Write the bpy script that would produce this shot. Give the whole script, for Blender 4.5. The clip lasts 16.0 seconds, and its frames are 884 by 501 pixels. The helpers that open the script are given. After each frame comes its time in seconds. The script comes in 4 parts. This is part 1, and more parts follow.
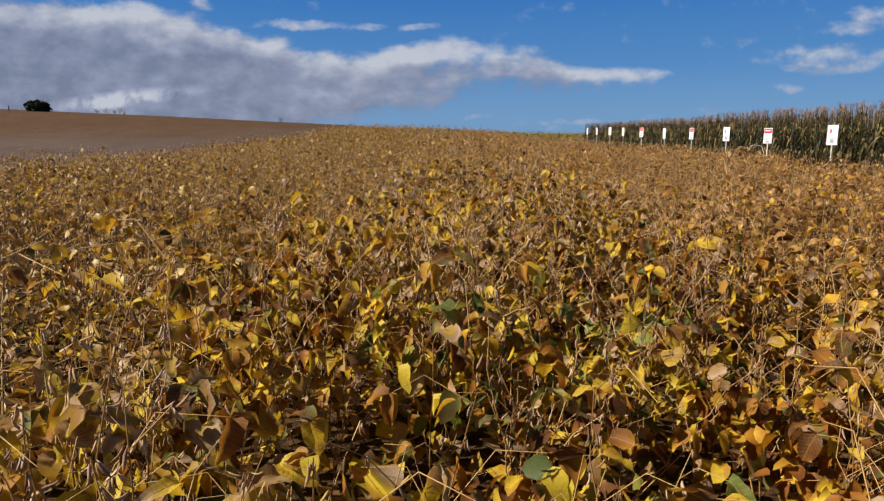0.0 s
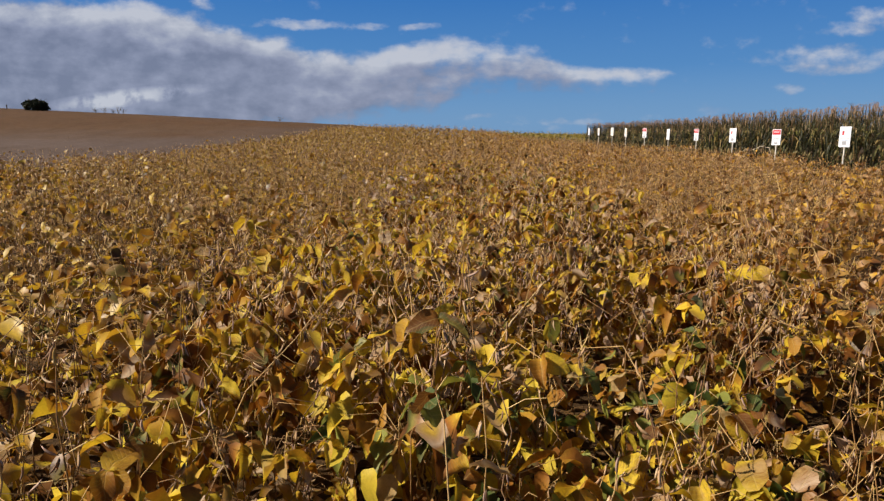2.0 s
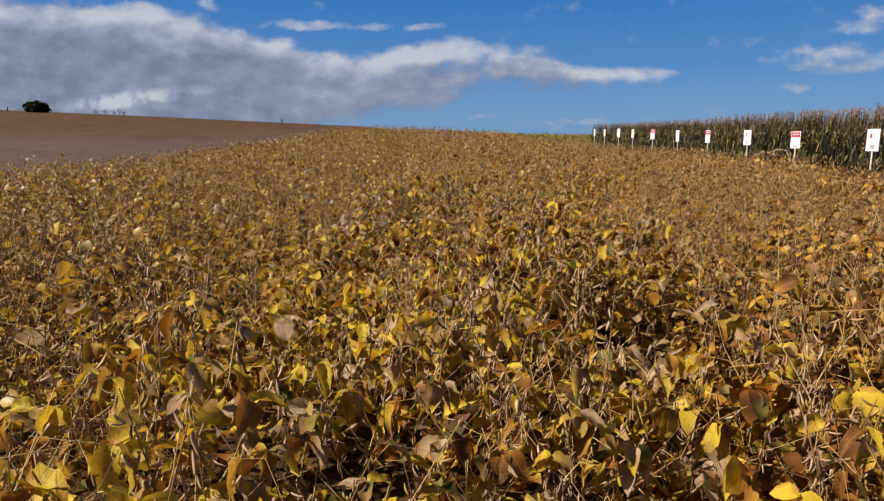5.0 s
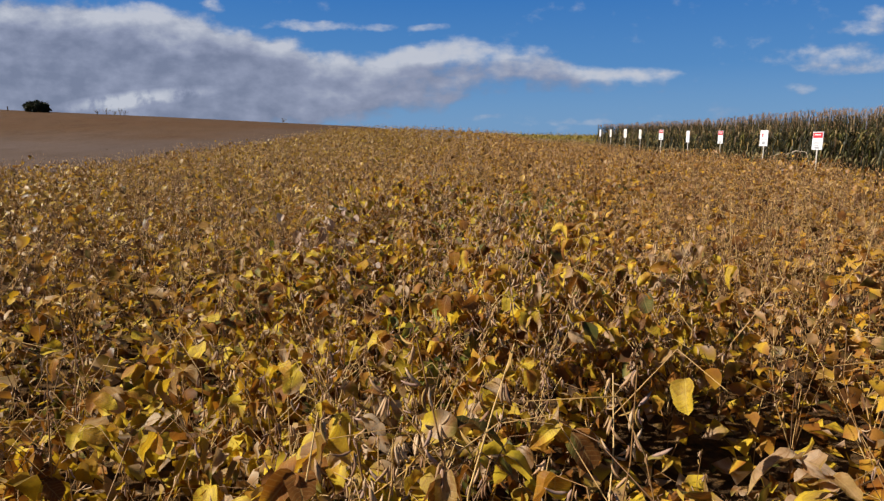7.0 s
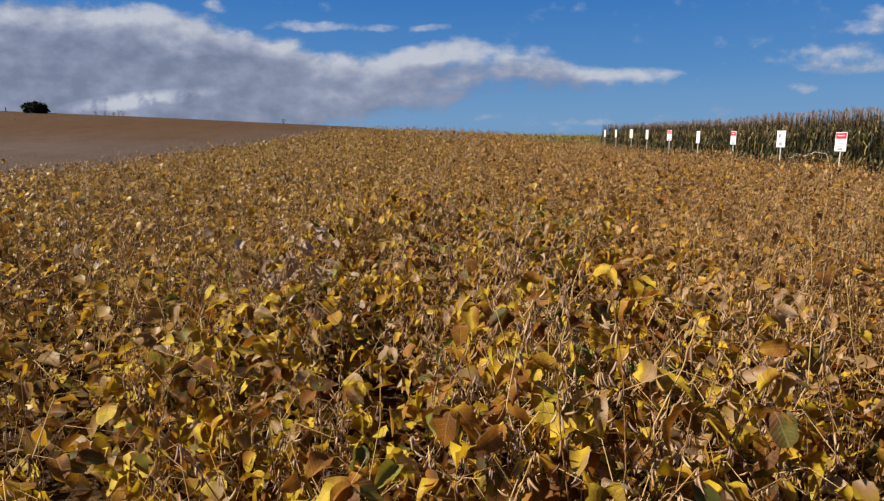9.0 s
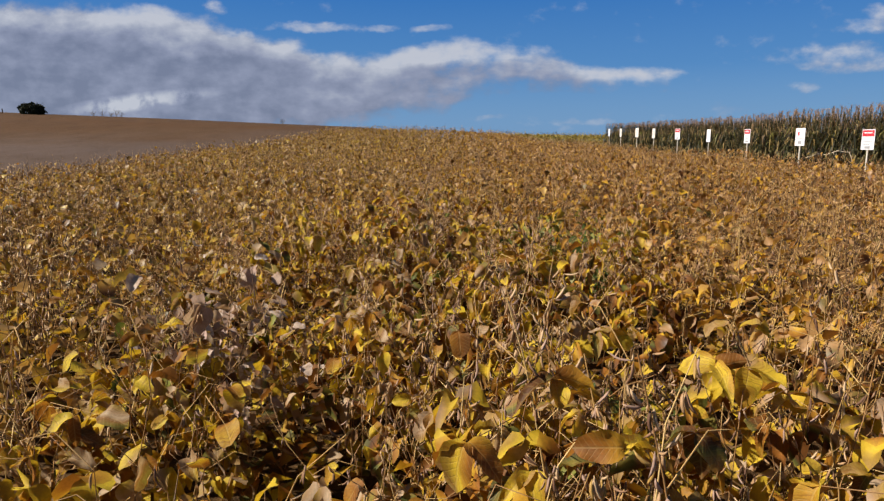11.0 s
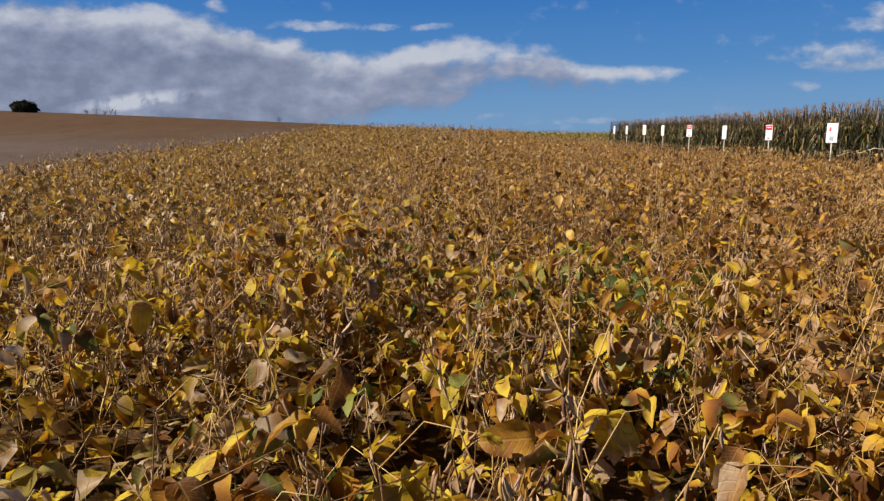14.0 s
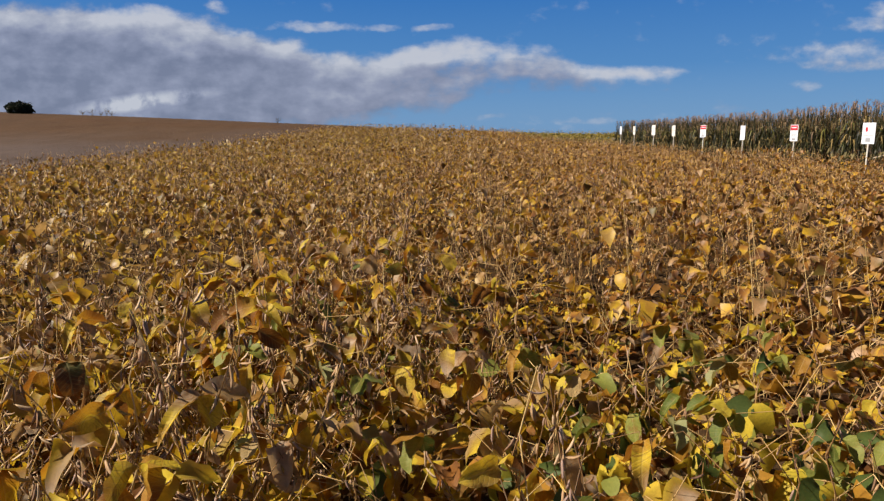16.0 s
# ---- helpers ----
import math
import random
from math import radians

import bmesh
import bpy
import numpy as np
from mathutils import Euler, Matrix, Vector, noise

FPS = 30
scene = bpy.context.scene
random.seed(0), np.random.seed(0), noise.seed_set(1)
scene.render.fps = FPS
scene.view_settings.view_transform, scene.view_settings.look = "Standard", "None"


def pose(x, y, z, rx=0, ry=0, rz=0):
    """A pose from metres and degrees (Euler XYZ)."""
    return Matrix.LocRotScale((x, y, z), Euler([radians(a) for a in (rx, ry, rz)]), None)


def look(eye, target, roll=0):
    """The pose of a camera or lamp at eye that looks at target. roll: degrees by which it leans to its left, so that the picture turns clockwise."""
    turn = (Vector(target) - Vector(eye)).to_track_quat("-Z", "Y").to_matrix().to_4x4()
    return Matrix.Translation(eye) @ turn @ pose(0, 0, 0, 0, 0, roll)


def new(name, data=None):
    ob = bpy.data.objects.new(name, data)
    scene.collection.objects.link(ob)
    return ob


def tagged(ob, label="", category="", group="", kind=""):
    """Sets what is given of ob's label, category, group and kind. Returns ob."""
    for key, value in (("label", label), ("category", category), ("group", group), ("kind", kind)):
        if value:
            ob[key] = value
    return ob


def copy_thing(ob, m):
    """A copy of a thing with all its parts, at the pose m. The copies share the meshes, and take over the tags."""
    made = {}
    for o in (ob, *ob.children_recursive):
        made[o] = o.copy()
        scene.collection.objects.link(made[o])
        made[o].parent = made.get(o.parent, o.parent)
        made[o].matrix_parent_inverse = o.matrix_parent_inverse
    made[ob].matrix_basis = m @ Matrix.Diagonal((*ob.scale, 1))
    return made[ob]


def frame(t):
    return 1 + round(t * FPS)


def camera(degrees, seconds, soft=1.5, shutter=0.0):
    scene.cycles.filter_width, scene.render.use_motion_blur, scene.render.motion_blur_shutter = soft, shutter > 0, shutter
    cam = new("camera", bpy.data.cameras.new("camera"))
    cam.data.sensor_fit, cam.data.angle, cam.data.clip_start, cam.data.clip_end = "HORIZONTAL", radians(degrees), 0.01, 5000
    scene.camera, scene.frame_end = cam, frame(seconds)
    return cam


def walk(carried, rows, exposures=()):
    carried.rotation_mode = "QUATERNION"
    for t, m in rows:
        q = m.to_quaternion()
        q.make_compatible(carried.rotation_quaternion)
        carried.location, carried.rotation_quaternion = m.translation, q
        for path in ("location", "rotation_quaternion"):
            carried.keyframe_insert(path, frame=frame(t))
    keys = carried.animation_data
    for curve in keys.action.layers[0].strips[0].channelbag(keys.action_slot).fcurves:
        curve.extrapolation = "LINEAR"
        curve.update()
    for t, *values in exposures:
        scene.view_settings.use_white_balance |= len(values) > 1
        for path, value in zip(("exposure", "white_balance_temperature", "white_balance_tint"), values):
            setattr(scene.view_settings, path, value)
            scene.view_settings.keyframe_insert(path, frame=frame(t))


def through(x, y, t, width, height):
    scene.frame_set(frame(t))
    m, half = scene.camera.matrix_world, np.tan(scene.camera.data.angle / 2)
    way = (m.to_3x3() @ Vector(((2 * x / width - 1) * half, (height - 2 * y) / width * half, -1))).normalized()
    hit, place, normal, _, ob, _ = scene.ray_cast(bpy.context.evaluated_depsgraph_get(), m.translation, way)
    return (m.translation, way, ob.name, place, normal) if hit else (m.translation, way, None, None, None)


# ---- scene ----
cam = camera(70.0, 16.0, soft=1.35)
PATH = [
    (0, (0.09, -0.155, 1.643), (0.046, 1.813, 1.293), 0.1),
    (0.5, (0.089, -0.027, 1.658), (0.046, 1.941, 1.307), 0.2),
    (1, (0.09, 0.147, 1.686), (0.045, 2.115, 1.333), 0.1),
    (1.5, (0.105, 0.315, 1.689), (0.058, 2.283, 1.338), 0.1),
    (2, (0.126, 0.491, 1.684), (0.081, 2.46, 1.333), 0.2),
    (2.5, (0.154, 0.655, 1.682), (0.109, 2.624, 1.332), 0.3),
    (3, (0.18, 0.822, 1.678), (0.134, 2.791, 1.33), 0.3),
    (3.5, (0.22, 1.008, 1.687), (0.169, 2.976, 1.336), 0.2),
    (4, (0.241, 1.213, 1.734), (0.191, 3.182, 1.384), 0.3),
    (4.2, (0.247, 1.302, 1.762), (0.195, 3.27, 1.411), 0.2),
    (6.3, (0.515, 2.712, 1.809), (0.447, 4.68, 1.46), 0.1),
    (6.5, (0.515, 2.814, 1.809), (0.446, 4.781, 1.459), 0.1),
    (7, (0.511, 3.101, 1.795), (0.438, 5.069, 1.446), 0.1),
    (7.5, (0.491, 3.35, 1.789), (0.418, 5.318, 1.438), 0.1),
    (8, (0.47, 3.62, 1.785), (0.396, 5.588, 1.433), 0.1),
    (8.5, (0.467, 3.882, 1.808), (0.394, 5.85, 1.459), 0.1),
    (9, (0.478, 4.163, 1.831), (0.4, 6.131, 1.483), 0.0),
    (9.2, (0.479, 4.243, 1.831), (0.401, 6.21, 1.481), 0.1),
    (11.3, (0.522, 5.585, 1.788), (0.439, 7.553, 1.441), -0.2),
    (11.5, (0.523, 5.698, 1.783), (0.44, 7.665, 1.434), -0.2),
    (12, (0.543, 5.989, 1.766), (0.458, 7.957, 1.416), -0.2),
    (12.5, (0.56, 6.31, 1.744), (0.475, 8.278, 1.396), -0.3),
    (13, (0.58, 6.654, 1.714), (0.496, 8.622, 1.363), -0.2),
    (13.5, (0.608, 6.973, 1.711), (0.524, 8.941, 1.361), -0.2),
    (14, (0.637, 7.353, 1.726), (0.552, 9.32, 1.375), -0.2),
    (14.5, (0.634, 7.745, 1.729), (0.546, 9.712, 1.379), -0.2),
    (15, (0.626, 8.156, 1.738), (0.537, 10.124, 1.388), -0.1),
    (15.5, (0.618, 8.574, 1.735), (0.529, 10.541, 1.385), -0.2),
    (16, (0.597, 8.957, 1.753), (0.509, 10.924, 1.404), -0.3),
]
walk(cam, [(t, look(eye, target, roll)) for t, eye, target, roll in PATH])

# ---- world, sun, exposure ----
SUN_FROM = Vector((-0.75, -0.12, 0.64)).normalized()
world = bpy.data.worlds.new("world")
scene.world = world
world.use_nodes = True
scene.view_settings.exposure = 0.66


class Nodes:
    """Short calls for building node trees."""

    def __init__(self, tree):
        self.tree = tree
        tree.nodes.clear()

    def add(self, kind, values=(), **settings):
        n = self.tree.nodes.new(kind)
        for key, v in settings.items():
            setattr(n, key, v)
        for key, v in dict(values).items():
            self.put(n.inputs[key], v)
        return n

    def put(self, socket, v):
        if isinstance(v, bpy.types.NodeSocket):
            self.tree.links.new(v, socket)
        else:
            socket.default_value = v

    def math(self, op, a, b=0.0, c=0.0, clamp=False):
        return self.add("ShaderNodeMath", {0: a, 1: b, 2: c}, operation=op, use_clamp=clamp).outputs[0]

    def mix(self, f, a, b, blend="MIX"):
        n = self.add("ShaderNodeMix", {0: f}, data_type="RGBA", blend_type=blend)
        self.put(n.inputs[6], a)
        self.put(n.inputs[7], b)
        return n.outputs[2]

    def ramp(self, f, stops, interpolation="LINEAR"):
        n = self.add("ShaderNodeValToRGB", {0: f})
        n.color_ramp.interpolation = interpolation
        e = n.color_ramp.elements
        while len(e) < len(stops):
            e.new(0.5)
        for el, (p, c) in zip(e, stops):
            el.position = p
            el.color = (*c, 1) if len(c) == 3 else c
        return n.outputs[0]

    def noise(self, vector, scale, detail=3.0, rough=0.55, out=0, distortion=0.0):
        n = self.add("ShaderNodeTexNoise", {"Scale": scale, "Detail": detail, "Roughness": rough, "Distortion": distortion})
        if vector is not None:
            self.put(n.inputs["Vector"], vector)
        return n.outputs[out]

    def smooth(self, v, lo, hi, a=0.0, b=1.0):
        n = self.add("ShaderNodeMapRange", {0: v, 1: lo, 2: hi, 3: a, 4: b}, interpolation_type="SMOOTHSTEP")
        return n.outputs[0]


# The cloud bank on the plane y = 1 seen from the path: its upper and lower edge, u from -1.2 to 0.6 and v from 0 to 0.25, both scaled to 0..1.
BANK_TOP = [(0.0, 0.78), (0.279, 0.84), (0.395, 0.81), (0.438, 0.745), (0.471, 0.675), (0.528, 0.59), (0.552, 0.525), (0.585, 0.52), (0.624, 0.575), (0.662, 0.61), (0.70, 0.56), (0.738, 0.525), (0.776, 0.462), (0.805, 0.43), (0.843, 0.425), (0.867, 0.36), (1.0, 0.2)]
BANK_FOOT = [(0.0, 0.03), (0.267, 0.03), (0.564, 0.05), (0.604, 0.12), (0.643, 0.16), (0.662, 0.235), (0.676, 0.285), (0.71, 0.31), (0.739, 0.28), (0.777, 0.30), (0.805, 0.31), (0.838, 0.345), (0.867, 0.39), (1.0, 0.6)]
# Small clouds: middle, half axes and weight on the same plane.
CLOUDS = [
    (-0.238, 0.170, 0.072, 0.010, 0.95), (-0.131, 0.169, 0.036, 0.008, 0.85), (-0.060, 0.166, 0.034, 0.007, 0.60), (-0.385, 0.200, 0.022, 0.012, 0.62),
    (0.575, 0.119, 0.14, 0.022, 0.85), (0.66, 0.178, 0.10, 0.020, 0.85), (0.590, 0.164, 0.06, 0.014, 0.75), (0.506, 0.076, 0.035, 0.009, 0.62), (0.315, 0.072, 0.06, 0.006, 0.36), (0.053, 0.034, 0.09, 0.007, 0.46), (0.13, 0.026, 0.12, 0.006, 0.40),
]


def curve_of(n, value, points):
    c = n.add("ShaderNodeFloatCurve", {"Value": value})
    line = c.mapping.curves[0]
    line.points[0].location, line.points[1].location = points[0], points[-1]
    for at in points[1:-1]:
        line.points.new(*at)
    c.mapping.update()
    return c.outputs[0]


def cloud_group():
    """How much cloud stands at a place of the plane, and how deep below the bank's upper edge it is."""
    g = bpy.data.node_groups.new("cloud_amount", "ShaderNodeTree")
    g.interface.new_socket("Vector", in_out="INPUT", socket_type="NodeSocketVector")
    g.interface.new_socket("Amount", in_out="OUTPUT", socket_type="NodeSocketFloat")
    g.interface.new_socket("Depth", in_out="OUTPUT", socket_type="NodeSocketFloat")
    n = Nodes(g)
    src = n.add("NodeGroupInput").outputs[0]
    sep = n.add("ShaderNodeSeparateXYZ", {0: src})
    stretched = n.add("ShaderNodeVectorMath", {0: src, 1: (1.0, 1.0, 1.7)}, operation="MULTIPLY").outputs[0]
    warp = n.noise(stretched, 14.0, 5.0, 0.55, out=1)
    ws = n.add("ShaderNodeSeparateXYZ", {0: warp})
    u = n.math("ADD", sep.outputs[0], n.math("MULTIPLY", n.math("SUBTRACT", ws.outputs[0], 0.5), 0.06))
    v = n.math("ADD", sep.outputs[2], n.math("MULTIPLY", n.math("SUBTRACT", ws.outputs[1], 0.5), 0.026))
    along = n.math("DIVIDE", n.math("ADD", u, 1.2), 1.8, clamp=True)
    depth = n.math("SUBTRACT", n.math("MULTIPLY", curve_of(n, along, BANK_TOP), 0.25), v)
    lift = n.math("SUBTRACT", v, n.math("MULTIPLY", curve_of(n, along, BANK_FOOT), 0.25))
    total = n.math("MAXIMUM", n.math("MINIMUM", n.math("DIVIDE", depth, 0.016), n.math("DIVIDE", lift, 0.026)), -1.5)
    total = n.math("MINIMUM", total, n.smooth(u, -0.28, -0.02, 1.5, 0.85))
    for cu, cv, ru, rv, w in CLOUDS:
        a = n.math("POWER", n.math("MULTIPLY", n.math("SUBTRACT", u, cu), 1 / ru), 2.0)
        b = n.math("POWER", n.math("MULTIPLY", n.math("SUBTRACT", v, cv), 1 / rv), 2.0)
        one = n.math("SUBTRACT", n.math("MULTIPLY", n.math("SUBTRACT", 1.25, n.math("ADD", a, b), clamp=True), w * 0.95), 0.36)
        total = n.math("MAXIMUM", total, one)
    fluff = n.noise(stretched, 22.0, 7.0, 0.55)
    big = n.noise(stretched, 8.0, 3.0, 0.5)
    total = n.math("ADD", total, n.math("MULTIPLY", n.math("SUBTRACT", fluff, 0.5), 2.3))
    total = n.math("ADD", total, n.math("MULTIPLY", n.math("SUBTRACT", big, 0.5), 1.1))
    out = n.add("NodeGroupOutput")
    n.put(out.inputs[0], total)
    n.put(out.inputs[1], depth)
    return g


n = Nodes(world.node_tree)
sky = n.add("ShaderNodeTexSky", sky_type="NISHITA", sun_disc=False, altitude=200.0, air_density=1.0, dust_density=0.6, ozone_density=2.2)
sky.sun_elevation = math.asin(SUN_FROM.z)
sky.sun_rotation = math.atan2(SUN_FROM.x, SUN_FROM.y)
way = n.add("ShaderNodeTexCoord").outputs["Generated"]
ws = n.add("ShaderNodeSeparateXYZ", {0: way})
ahead = n.math("MAXIMUM", n.math("ABSOLUTE", ws.outputs[1]), 0.15)
flat = n.add("ShaderNodeCombineXYZ", {0: n.math("DIVIDE", ws.outputs[0], ahead), 1: 0.0, 2: n.math("DIVIDE", ws.outputs[2], ahead)}).outputs[0]
group = cloud_group()
here = n.add("ShaderNodeGroup", node_tree=group)
n.put(here.inputs[0], flat)
above = n.add("ShaderNodeGroup", node_tree=group)
n.put(above.inputs[0], n.add("ShaderNodeVectorMath", {0: flat, 1: (-0.012, 0.0, 0.022)}, operation="ADD").outputs[0])
cover = n.smooth(here.outputs[0], -0.15, 1.05)
lit = n.math("SUBTRACT", here.outputs[0], above.outputs[0])
up = n.math("DIVIDE", ws.outputs[2], ahead)
across = n.math("DIVIDE", ws.outputs[0], ahead)
billow = n.noise(n.add("ShaderNodeVectorMath", {0: flat, 1: (1.0, 1.0, 2.2)}, operation="MULTIPLY").outputs[0], 5.0, 6.0, 0.46)
deep = n.math("ADD", here.outputs[1], n.math("MULTIPLY", n.math("SUBTRACT", billow, 0.5), 0.34))
bright = n.smooth(deep, -0.040, 0.050, 0.90, 0.13)
bright = n.math("ADD", bright, n.math("MULTIPLY", lit, 0.40))
bright = n.math("ADD", bright, n.smooth(billow, 0.54, 0.72, 0.0, 0.30))
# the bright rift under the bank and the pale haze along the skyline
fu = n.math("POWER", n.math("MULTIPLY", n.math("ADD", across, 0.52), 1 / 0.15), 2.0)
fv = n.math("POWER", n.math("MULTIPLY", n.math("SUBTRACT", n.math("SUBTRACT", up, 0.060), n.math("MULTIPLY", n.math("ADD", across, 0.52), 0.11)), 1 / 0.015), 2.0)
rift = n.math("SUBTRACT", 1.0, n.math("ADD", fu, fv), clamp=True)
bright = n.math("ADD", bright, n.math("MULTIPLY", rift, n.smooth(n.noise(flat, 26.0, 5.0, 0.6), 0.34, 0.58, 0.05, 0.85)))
bright = n.math("ADD", bright, n.smooth(up, 0.050, 0.018, 0.0, 0.30))
bright = n.math("ADD", bright, n.smooth(across, -0.40, -0.12, 0.0, 0.22))
bright = n.math("SUBTRACT", bright, n.smooth(across, 0.30, 0.50, 0.0, 0.42), clamp=True)
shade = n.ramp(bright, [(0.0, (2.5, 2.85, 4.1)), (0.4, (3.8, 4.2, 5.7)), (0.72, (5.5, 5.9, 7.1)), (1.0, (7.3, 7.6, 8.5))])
blue = n.ramp(n.smooth(ws.outputs[2], -0.02, 0.62), [(0.0, (2.2, 4.35, 7.7)), (0.10, (1.0, 3.15, 7.2)), (0.32, (0.30, 2.1, 6.6)), (0.6, (0.50, 1.0, 2.1)), (1.0, (0.50, 0.85, 1.5))])
clear = n.mix(0.85, n.mix(1.0, sky.outputs[0], (0.7, 0.95, 1.15, 1), "MULTIPLY"), blue)
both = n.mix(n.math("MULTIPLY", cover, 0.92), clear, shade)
back = n.add("ShaderNodeBackground", {0: both, 1: 0.0475})
n.put(n.add("ShaderNodeOutputWorld").inputs[0], back.outputs[0])

sun = new("sun", bpy.data.lights.new("sun", "SUN"))
sun.data.energy = 5.0
sun.data.angle = radians(0.53)
sun.data.color = (1.0, 0.90, 0.76)
sun.matrix_world = look(SUN_FROM * 100, (0, 0, 0))


# ---- materials ----
def material(name, rough=0.7, spec=0.25):
    m = bpy.data.materials.new(name)
    m.use_nodes = True
    k = Nodes(m.node_tree)
    p = k.add("ShaderNodeBsdfPrincipled", {"Roughness": rough, "Specular IOR Level": spec})
    out = k.add("ShaderNodeOutputMaterial")
    k.put(out.inputs[0], p.outputs[0])
    return m, k, p, out


def bump(k, p, height, strength=0.4, distance=0.01):
    b = k.add("ShaderNodeBump", {"Strength": strength, "Distance": distance, "Height": height})
    k.put(p.inputs["Normal"], b.outputs[0])


def plain(name, colour, rough=0.6, spec=0.3, grain=0.12, scale=60.0):
    m, k, p, out = material(name, rough, spec)
    v = k.noise(k.add("ShaderNodeTexCoord").outputs["Object"], scale, 4.0)
    dark = tuple(c * (1 - grain * 2) for c in colour)
    light = tuple(min(1.0, c * (1 + grain)) for c in colour)
    k.put(p.inputs["Base Color"], k.ramp(v, [(0.3, dark), (0.7, light)]))
    bump(k, p, v, 0.15, 0.002)
    return m


SOY_LEAF = [
    (0.00, (0.535, 0.326, 0.035)), (0.09, (0.411, 0.210, 0.026)), (0.18, (0.283, 0.112, 0.020)), (0.27, (0.164, 0.065, 0.017)),
    (0.37, (0.094, 0.041, 0.017)), (0.43, (0.094, 0.103, 0.029)), (0.49, (0.249, 0.204, 0.049)), (0.56, (0.302, 0.153, 0.061)),
    (0.64, (0.522, 0.389, 0.294)), (0.72, (0.404, 0.257, 0.152)), (0.82, (0.369, 0.237, 0.042)), (0.92, (0.640, 0.455, 0.042)),
]
SOY_LEAF_DRY = [
    (0.00, (0.504, 0.294, 0.042)), (0.09, (0.356, 0.173, 0.032)), (0.20, (0.235, 0.104, 0.031)), (0.31, (0.098, 0.042, 0.018)), (0.42, (0.143, 0.107, 0.027)),
    (0.53, (0.337, 0.205, 0.092)), (0.64, (0.496, 0.315, 0.176)), (0.75, (0.319, 0.177, 0.055)), (0.86, (0.445, 0.272, 0.072)), (0.96, (0.591, 0.369, 0.034)),
]
SOY_PALE = [(0.0, (0.54, 0.43, 0.36)), (0.25, (0.38, 0.27, 0.21)), (0.5, (0.62, 0.53, 0.47)), (0.62, (0.46, 0.33, 0.28)), (0.82, (0.34, 0.26, 0.06))]
SOY_POD = [
    (0.0, (0.455, 0.272, 0.110)), (0.22, (0.259, 0.138, 0.058)), (0.42, (0.608, 0.382, 0.164)), (0.58, (0.337, 0.206, 0.127)), (0.72, (0.125, 0.060, 0.027)), (0.84, (0.431, 0.258, 0.058)), (0.93, (0.074, 0.035, 0.015)),
]
# near-black entries paint in the shade of the gaps, the palest the highlights
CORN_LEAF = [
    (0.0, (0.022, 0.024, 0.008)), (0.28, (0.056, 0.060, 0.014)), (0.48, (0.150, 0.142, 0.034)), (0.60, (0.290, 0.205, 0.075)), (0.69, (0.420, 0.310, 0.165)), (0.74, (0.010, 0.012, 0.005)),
]


